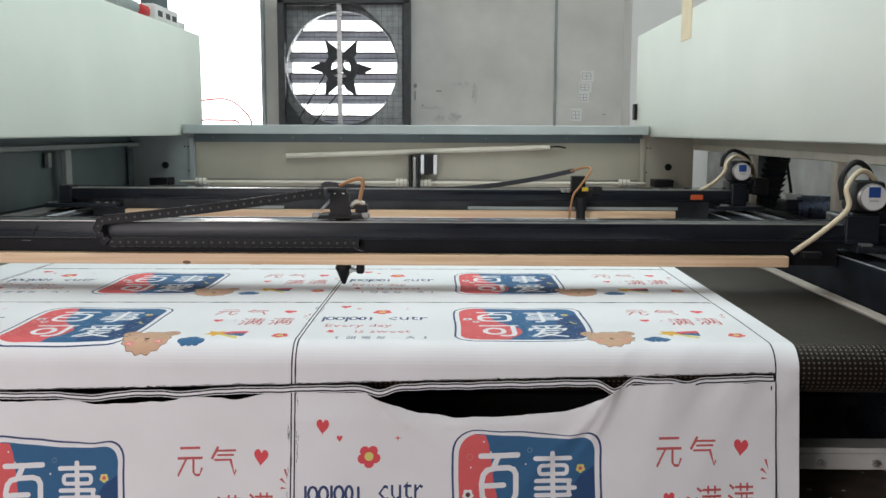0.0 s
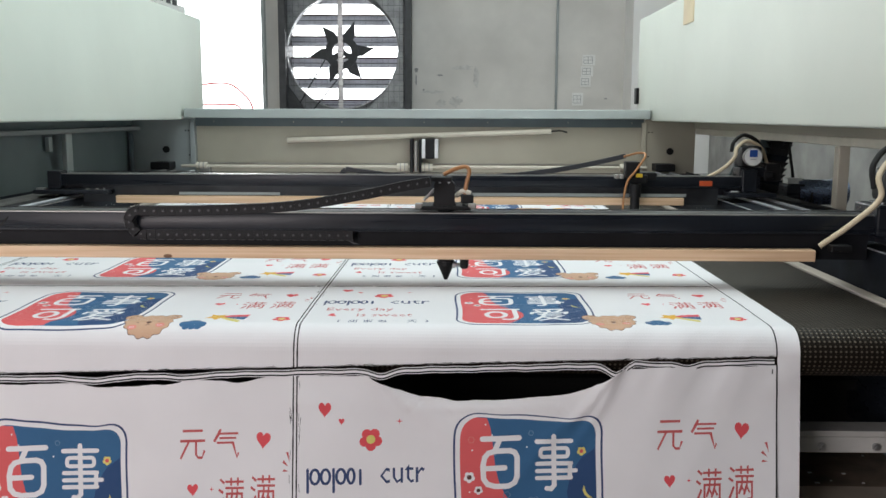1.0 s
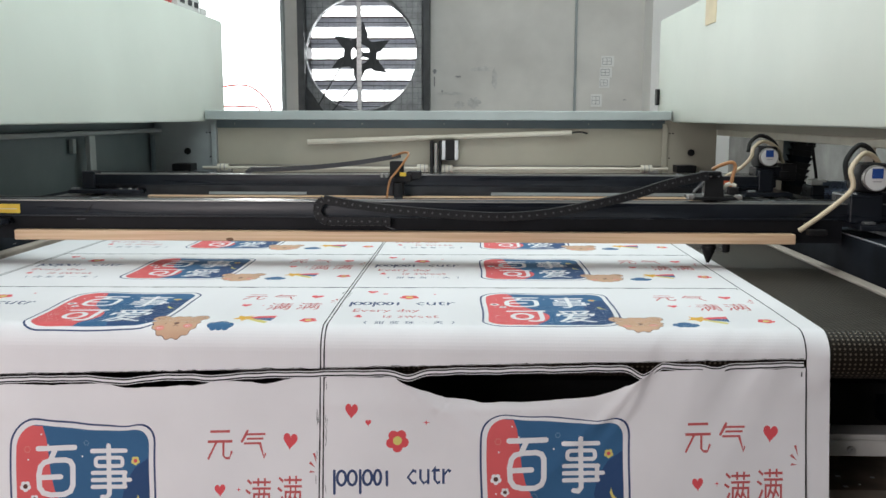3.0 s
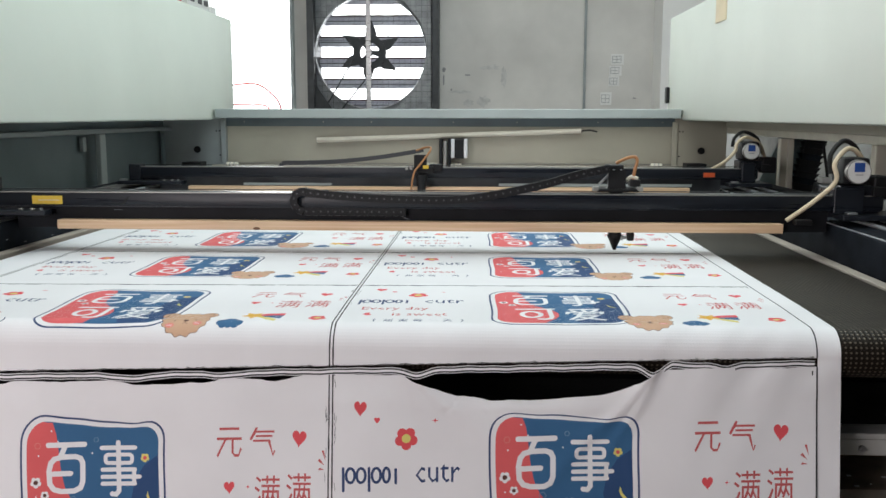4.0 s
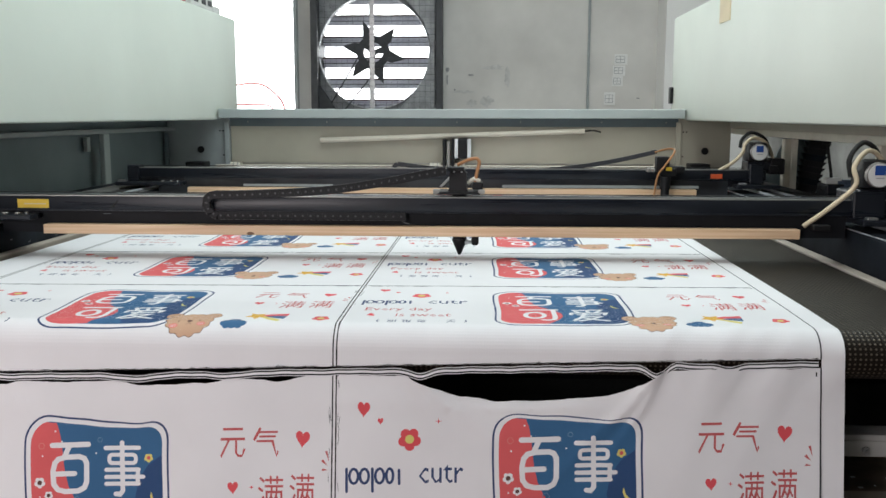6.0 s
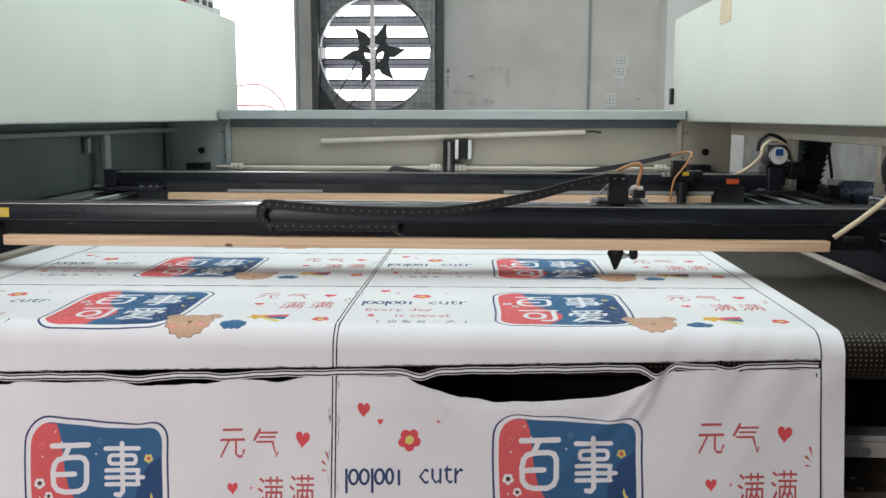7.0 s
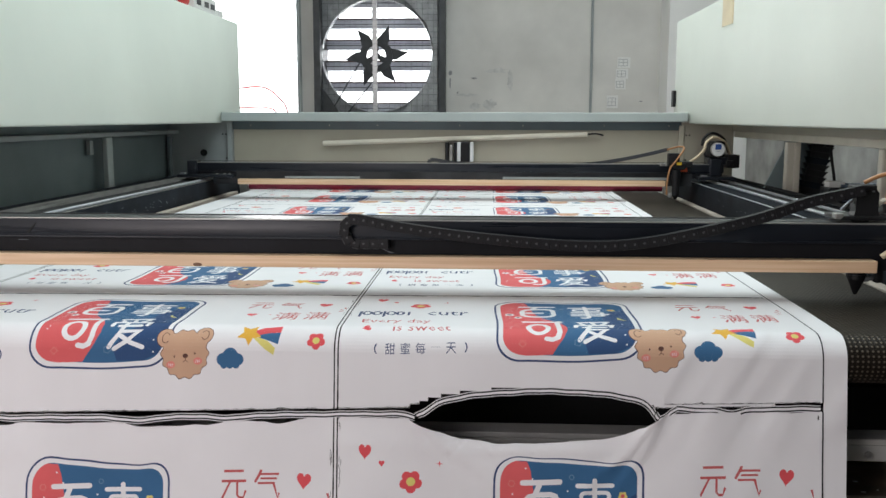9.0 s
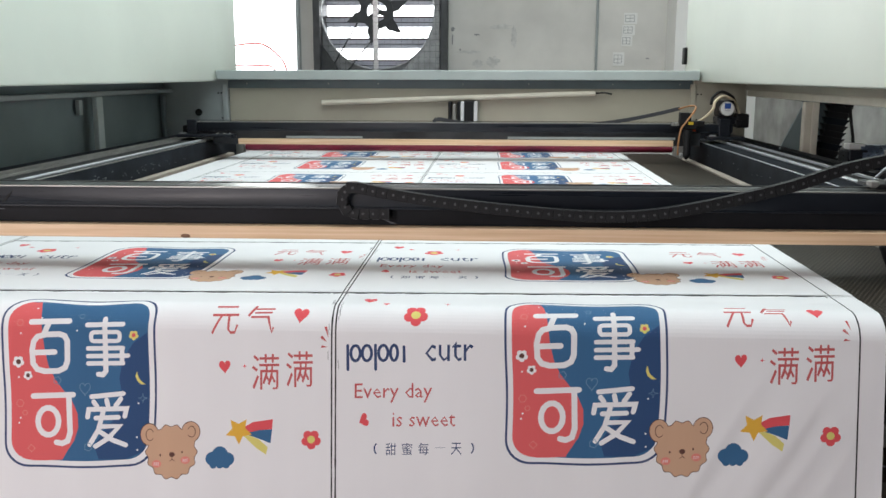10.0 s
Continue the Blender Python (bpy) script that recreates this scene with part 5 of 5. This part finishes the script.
def flatten(layers, w, h):
    """Cuts all layers of a panel into one flat sheet of triangles, each with the ink that lies on top there."""
    pts, index, edges = [], {}, set()

    def vid(p):
        key = (round(min(max(p[0], 0), w), 5), round(min(max(p[1], 0), h), 5))
        if key not in index:
            index[key] = len(pts)
            pts.append(Vector(key))
        return index[key]

    def rim(polys):
        count = {}
        for poly in polys:
            f = [vid(p) for p in poly]
            for a, b in zip(f, f[1:] + f[:1]):
                if a != b:
                    e = (min(a, b), max(a, b))
                    count[e] = count.get(e, 0) + 1
        edges.update(e for e, n in count.items() if n == 1)
    rim([[(0, 0), (w, 0), (w, h), (0, h)]])
    for ink, tris in layers:
        rim(tris)
    got = delaunay_2d_cdt(pts, list(edges), [], 0, 1e-6)
    vs = np.array([(v.x, v.y) for v in got[0]])
    fs = [f for f in got[2] if len(f) == 3]
    mid = vs[np.array(fs)].mean(axis=1)
    order = np.argsort(mid[:, 0])
    mx, my = mid[order, 0], mid[order, 1]
    top = np.zeros(len(fs), int)
    for ink, tris in layers:
        for (ax, ay), (bx, by), (cx, cy) in tris:
            i, j = np.searchsorted(mx, (min(ax, bx, cx), max(ax, bx, cx)))
            if i == j:
                continue
            x, y = mx[i:j], my[i:j]
            d1, d2, d3 = (bx - ax) * (y - ay) - (by - ay) * (x - ax), (cx - bx) * (y - by) - (cy - by) * (x - bx), (ax - cx) * (y - cy) - (ay - cy) * (x - cx)
            top[i:j][((d1 >= 0) & (d2 >= 0) & (d3 >= 0)) | ((d1 <= 0) & (d2 <= 0) & (d3 <= 0))] = ink
    return [(int(top[k]), [tuple(vs[i]) for i in fs[o]]) for k, o in enumerate(order)]


def clip(poly, axis, lo, hi):
    for sign, lim in ((1, lo), (-1, hi)):
        out = []
        for i, p in enumerate(poly):
            q = poly[(i + 1) % len(poly)]
            dp, dq = sign * (p[axis] - lim), sign * (q[axis] - lim)
            if dp >= 0:
                out.append(p)
            if (dp >= 0) != (dq >= 0):
                f = dp / (dp - dq)
                out.append((p[0] + (q[0] - p[0]) * f, p[1] + (q[1] - p[1]) * f))
        poly = out
        if len(poly) < 3:
            return []
    return poly



PW, PH, X_LEFT, X_RIGHT = 0.78, 0.415, -0.893, 0.822
SEAM0 = -0.099
SKEW = 0.030    # the print runs a little askew over the machine
ROWS = [(SEAM0 - 0.415, SEAM0), (SEAM0, 0.316), (0.316, 0.760), (0.760, 1.227), (1.227, 1.722), (1.722, 2.173), (2.173, 2.693), (2.693, 3.13)]


def askew(poly):
    return [(x, a + SKEW * x) for x, a in poly]


def pattern_on_run(flat):
    """All triangles as (ink, polygon) with x across and a along the run, row by row; the margins are plain."""
    rows = []
    black = INKS.index(OUTLINE)
    for lo, hi in ROWS:
        k = (hi - lo) / PH
        row = []
        for x0 in (-PW, 0.0):
            for ink, t in flat:
                outer = x0 == 0.0 and ink == black and min(p[0] for p in t) > PW - 0.012 and min(p[1] for p in t) > 0.012
                row.append((0 if outer else ink, [(x0 + u, hi - v * k) for u, v in t]))
        for ink, a, b in ((0, X_LEFT, -PW - 0.0058), (black, -PW - 0.0058, -PW - 0.0034), (0, -PW - 0.0034, -PW), (0, PW, PW + 0.0030), (black, PW + 0.0030, PW + 0.0054), (0, PW + 0.0054, X_RIGHT)):
            row.append((ink, [(a, lo), (b, lo), (b, hi), (a, hi)]))
        if lo == SEAM0:
            # a scorched lower edge, open over the half-cut seam
            cut = lo + 0.0085
            row = [(ink, q) for ink, q in ((ink, clip(p, 1, cut, hi)) for ink, p in row) if q]
            n = 300
            xs = [-PW + 2 * PW * i / n for i in range(n + 1)]
            deep = [max(0.0003, ragged(x, 2.9, 0.0016, 0.0040)) for x in xs]
            row += [(black, [(a, cut), (b, cut), (b, cut + q), (a, cut + p)]) for a, b, p, q in zip(xs, xs[1:], deep, deep[1:])]
        rows.append([(ink, askew(p)) for ink, p in row])
    return rows


def sheet(name, parent, pieces, place, label="", smooth=False, back=None):
    """One piece of fabric: pieces (ink, polygon of (x, a)), laid by place(x, a)."""
    verts, faces, mats, index = [], [], [], {}
    for ink, poly in pieces:
        f = []
        for x, a in poly:
            key = (round(x, 5), round(a, 5))
            if key not in index:
                index[key] = len(verts)
                verts.append(place(x, a))
            if index[key] not in f:
                f.append(index[key])
        if len(f) > 2:
            area = sum(verts[f[i]][0] * verts[f[(i + 1) % len(f)]][1] - verts[f[(i + 1) % len(f)]][0] * verts[f[i]][1] for i in range(len(f)))
            faces.append(f if area > 0 else f[::-1])
            mats.append(ink)
    for q in back or []:
        k = len(verts)
        verts += [tuple(Vector(place(x, a)) - Vector((0, 0, 0.0012))) for x, a in q]
        faces.append(list(range(k, k + len(q)))[::-1])
        mats.append(0)
    me = bpy.data.meshes.new(name)
    me.from_pydata(verts, [], faces)
    for m in INKS:
        me.materials.append(m)
    me.polygons.foreach_set("material_index", mats)
    uv = me.uv_layers.new(name="run")
    flat_uv = np.zeros(len(me.loops) * 2)
    idx = np.zeros(len(me.loops), int)
    me.loops.foreach_get("vertex_index", idx)
    run = np.array([k for k in index] + [(0, 0)] * (len(verts) - len(index)))
    flat_uv[0::2], flat_uv[1::2] = run[idx, 0], run[idx, 1]
    uv.data.foreach_set("uv", flat_uv)
    me.polygons.foreach_set("use_smooth", [smooth] * len(faces))
    me.update()
    ob = new(name, me)
    ob.parent = parent
    if label:
        ob["label"] = label
    return ob


def rect(x0, x1, a0, a1):
    return [(x0, a0), (x1, a0), (x1, a1), (x0, a1)]


def fabric():
    cloth = thing("printed_fabric", "white knit fabric printed with red and blue badges, drooping", "fabric")
    black = INKS.index(OUTLINE)
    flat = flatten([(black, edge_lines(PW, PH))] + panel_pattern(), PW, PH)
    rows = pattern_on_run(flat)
    moving, parting, lifting = [], [], []

    # the flat run on the belt, a sheet a row
    START = 0.285
    for r in range(1, len(ROWS)):
        lo, hi = ROWS[r]
        a0 = max(lo, START)
        mid = (a0 + hi) / 2
        pieces = rows[r]
        if a0 != lo:
            pieces = [(ink, q) for ink, q in ((ink, clip(p, 1, a0, 9.0)) for ink, p in pieces) if q]
        back = [askew(rect(X_LEFT, X_RIGHT, lo, hi))] if a0 == lo else [clip(askew(rect(X_LEFT, X_RIGHT, lo, hi)), 1, a0, 9.0)]
        ob = sheet("panel", cloth, pieces, lambda x, a: (x, a - mid, 0), "flat printed row of fabric", back=back)
        moving.append((ob, mid))

    # narrow strips that pass over the roller
    p = 0.006
    n = int(round((START - SEAM0 + 0.022) / p))
    whole = askew(rect(X_LEFT, X_RIGHT, SEAM0 + 0.0085, ROWS[1][1]))
    spans = [(min(q[1] for q in poly), max(q[1] for q in poly), ink, poly) for ink, poly in rows[1]]
    mx, cut_l, cut_r = (SLIT_L + SLIT_R) / 2, SLIT_L - 0.008, SLIT_R + 0.008
    for k in range(n):
        a0, a1 = START - (k + 1) * p, START - k * p
        mid = (a0 + a1) / 2
        pieces = []
        for least, most, ink, poly in spans:
            if least < a1 and most > a0:
                q = clip(poly, 1, a0, a1)
                if q:
                    pieces.append((ink, q))
        base = clip(whole, 1, a0, a1)
        if not pieces or not base:
            continue
        h = mid - SEAM0 - SKEW * mx - 0.004
        if h < 0.062:
            # this strip parts in the middle when the slit opens
            for c0, c1 in ((X_LEFT, cut_l), (cut_r, X_RIGHT)):
                some = [(ink, q) for ink, q in ((ink, clip(poly, 0, c0, c1)) for ink, poly in pieces) if q]
                under = clip(base, 0, c0, c1)
                if some and under:
                    ob = sheet("strip", cloth, some, lambda x, a: (x, a - mid, 0), back=[under])
                    moving.append((ob, mid))
            for side, c0, c1 in ((-1, cut_l, mx), (1, mx, cut_r)):
                some = [(ink, q) for ink, q in ((ink, clip(poly, 0, c0, c1)) for ink, poly in pieces) if q]
                under = clip(base, 0, c0, c1)
                if some and under:
                    ob = sheet("strip", cloth, some, lambda x, a: (x, a - mid, -0.0001), back=[under])
                    parting.append((ob, mid, side, max(0.0, h)))
            continue
        ob = sheet("strip", cloth, pieces, lambda x, a: (x, a - mid, 0), back=[base])
        moving.append((ob, mid))

    # the half-cut seam: a wavy two-line web between slits
    def tilt(x):
        return SKEW * x

    def web(x):
        z = tilt(x) + 0.0005 * math.sin(61 * x) + 0.0004 * math.sin(143 * x + 1)
        for c, w, d in ((0.14, 0.02, -0.010), (0.525, 0.018, -0.016), (0.555, 0.012, 0.004), (0.64, 0.02, -0.007), (-0.33, 0.05, -0.006), (-0.18, 0.03, -0.005), (-0.60, 0.03, 0.003)):
            z += d * math.exp(-((x - c) / w) ** 2)
        return z

    def low_edge(x):
        """How far the lower panel's cut edge hangs below the seam."""
        d = (0.0080 + 0.0080 * max(0.0, noise.noise(Vector((x * 17, 3.1, 0))))) * (1 if x < 0.50 else max(0.55, 1 - 6 * (x - 0.50))) + 0.0012 * noise.noise(Vector((x * 90, 1.1, 0)))
        if 0.12 < x < 0.535:
            u = (x - 0.12) / 0.415
            d += 0.046 * (4 * u * (1 - u)) ** 0.75
        for c, w, e in ((-0.27, 0.06, 0.009), (-0.45, 0.05, 0.003), (-0.11, 0.04, 0.003), (0.0, 0.05, -0.006)):
            d += e * math.exp(-((x - c) / w) ** 2)
        return d
    def web_pieces(xs):
        pieces = []
        for a, b in zip(xs, xs[1:]):
            wa, wb = SEAM0 + web(a), SEAM0 + web(b)
            marks = (-0.0058, -0.0047, -0.0022, 0.0016, 0.0041, 0.0054)
            for k, (o, q) in enumerate(zip(marks, marks[1:])):
                pieces.append((black if k in (1, 3) else 0, [(a, wa + o), (b, wb + o), (b, wb + q), (a, wa + q)]))
        return pieces
    for c0, c1, n in ((-PW - 0.03, SLIT_L, 90), (SLIT_R, PW, 26)):
        ob = sheet("seam_web", cloth, web_pieces([c0 + (c1 - c0) * k / n for k in range(n + 1)]), lambda x, a: (x, a - SEAM0, 0.0008), "narrow uncut web with double black lines")
        moving.append((ob, SEAM0))
    n = 50
    w = (SLIT_R - SLIT_L) / n
    for k in range(n):
        xc = SLIT_L + (k + 0.5) * w
        ob = sheet("seam_web", cloth, web_pieces([xc - w * 0.53, xc, xc + w * 0.53]), lambda x, a: (x - xc, a - SEAM0, 0.0010 + 0.0002 * (k % 2)))
        lifting.append((ob, xc))

    # the hanging row below, with its drooping cut edge and folds
    lo, hi = ROWS[0]
    mid = hi - 0.2

    def fold(x, v):
        """Depth of the folds, v below the seam."""
        f = 0.0018 * math.sin(23 * x + 4 * v) * min(1, v / 0.1)
        for x0, x1, w, d in ((0.15, 0.32, 0.018, 0.005), (0.515, 0.37, 0.014, 0.006), (0.530, 0.44, 0.010, 0.004), (0.13, 0.22, 0.016, 0.003), (0.62, 0.56, 0.03, 0.003), (0.74, 0.66, 0.03, 0.003)):
            c = x0 + (x1 - x0) * v / 0.16
            f += d * math.exp(-((x - c) / w) ** 2) * math.exp(-v / 0.14)
        if 0.12 < x < 0.535:
            u = (x - 0.12) / 0.415
            f -= 0.010 * 4 * u * (1 - u) * math.exp(-v / 0.06)
        f += 0.0022 * math.exp(-((v - 0.040) / 0.010) ** 2) * (0.6 + 0.4 * math.sin(7 * x))
        return f + 0.004 * math.sin(9 * x + 1.3) * min(1, v / 0.25)

    def ripple(x, v):
        """Slack below the cut: the print sags in waves that die out downwards."""
        near = math.exp(-((v - 0.045) / 0.040) ** 2)
        return near * sum(d * math.exp(-((x - c) / w) ** 2) for c, w, d in ((-0.325, 0.030, 0.0085), (-0.415, 0.030, -0.0035), (-0.50, 0.04, -0.004), (0.455, 0.032, 0.0095), (0.375, 0.030, -0.004), (0.29, 0.03, -0.003)))

    def hang(x, a):
        """The cut edge droops, and the pattern below with it, less and less."""
        v = hi + SKEW * x - a
        s = min(1.0, v / 0.06)
        return (x, a - 0.0100 * s * s * (3 - 2 * s) - low_edge(x) * max(0.0, 1 - v / 0.085) ** 1.6 - ripple(x, v) - mid, fold(x, v))
    pieces = []
    crest = hi + 0.03
    cx, cv = (PW + 0.90) / 96, (hi - lo) / 28
    for ink, poly in rows[0]:
        if min(q[0] for q in poly) > PW + 0.0054 - 1e-6:
            continue
        if ink == black and min(a - SKEW * x for x, a in poly) > hi - 0.010 and min(abs(abs(poly[0][0]) - c) for c in (0.003, PW + 0.0045)) > 0.003:
            ink = 0
        x_lo, x_hi = min(q[0] for q in poly), max(q[0] for q in poly)
        for i in range(max(0, int((x_lo + 0.90) / cx)), int((x_hi + 0.90) / cx) + 1):
            col = clip(poly, 0, -0.90 + i * cx, -0.90 + (i + 1) * cx)
            if not col:
                continue
            a_lo, a_hi = min(q[1] for q in col), max(q[1] for q in col)
            for k in range(max(0, int((crest - a_hi) / cv)), int((crest - a_lo) / cv) + 1):
                q = clip(col, 1, crest - (k + 1) * cv, crest - k * cv)
                if q:
                    pieces.append((ink, q))
    ob = sheet("hanging_panel", cloth, pieces, hang, "hanging printed row with a drooping cut edge", smooth=True)
    moving.append((ob, mid))
    # uncut selvedge beside the slits
    ob = sheet("selvedge", cloth, [(0, rect(PW + 0.0054, X_RIGHT, lo, SEAM0 + 0.035))], lambda x, a: (x, a - mid, -0.0004), back=[rect(PW + 0.0054, X_RIGHT, lo, SEAM0 + 0.035)])
    moving.append((ob, mid))
    return moving, parting, lifting


# ---- build ----
workshop()
ROTOR = exhaust_fan()
cutter_frame()
side_gear()
FRONT, FRONT_HEAD, FRONT_LINKS = gantry(True)
REAR, REAR_HEAD, REAR_LINKS = gantry(False)
BELT_PIECES = conveyor()
CLOTH_PIECES, PARTING, LIFTING = fabric()


def motions():
    walk(ROTOR, [(t, pose(0, 0, 0, 0, -a, 0)) for t, a in BLADES])
    for g, head, links, ys, xs, front in ((FRONT, FRONT_HEAD, FRONT_LINKS, FRONT_Y, FRONT_X, True), (REAR, REAR_HEAD, REAR_LINKS, REAR_Y, REAR_X, False)):
        walk(g, [(t, pose(0, along(ys, t), 0)) for t in STEPS])
        walk(head, [(t, pose(along(xs, t), 0, 0)) for t in STEPS])
        laid = [place_links(links, chain_line(front, along(xs, t))) for t in STEPS]
        for i, link in enumerate(links):
            walk(link, [(t, laid[k][i]) for k, t in enumerate(STEPS)])
    for ob, a in BELT_PIECES:
        walk(ob, [(t, belt_pose(a - along(FEED, t))) for t in FEED_STEPS])
    for ob, a in CLOTH_PIECES:
        walk(ob, [(t, run_pose(a - along(FEED, t))) for t in FEED_STEPS])
    # the slit opens: strips part sideways, the web lifts
    for ob, a, s, h in PARTING:
        walk(ob, [(t, run_pose(a - along(FEED, t)) @ Matrix.Translation((s * slit_half(h, t), 0, 0))) for t in FEED_STEPS])
    for ob, x in LIFTING:
        walk(ob, [(t, run_pose(SEAM0 + arch(x, t) - along(FEED, t)) @ pose(x, 0, 0, 0, 0, math.degrees(math.atan2(arch(x + 0.004, t) - arch(x - 0.004, t), 0.008)))) for t in FEED_STEPS])


motions()
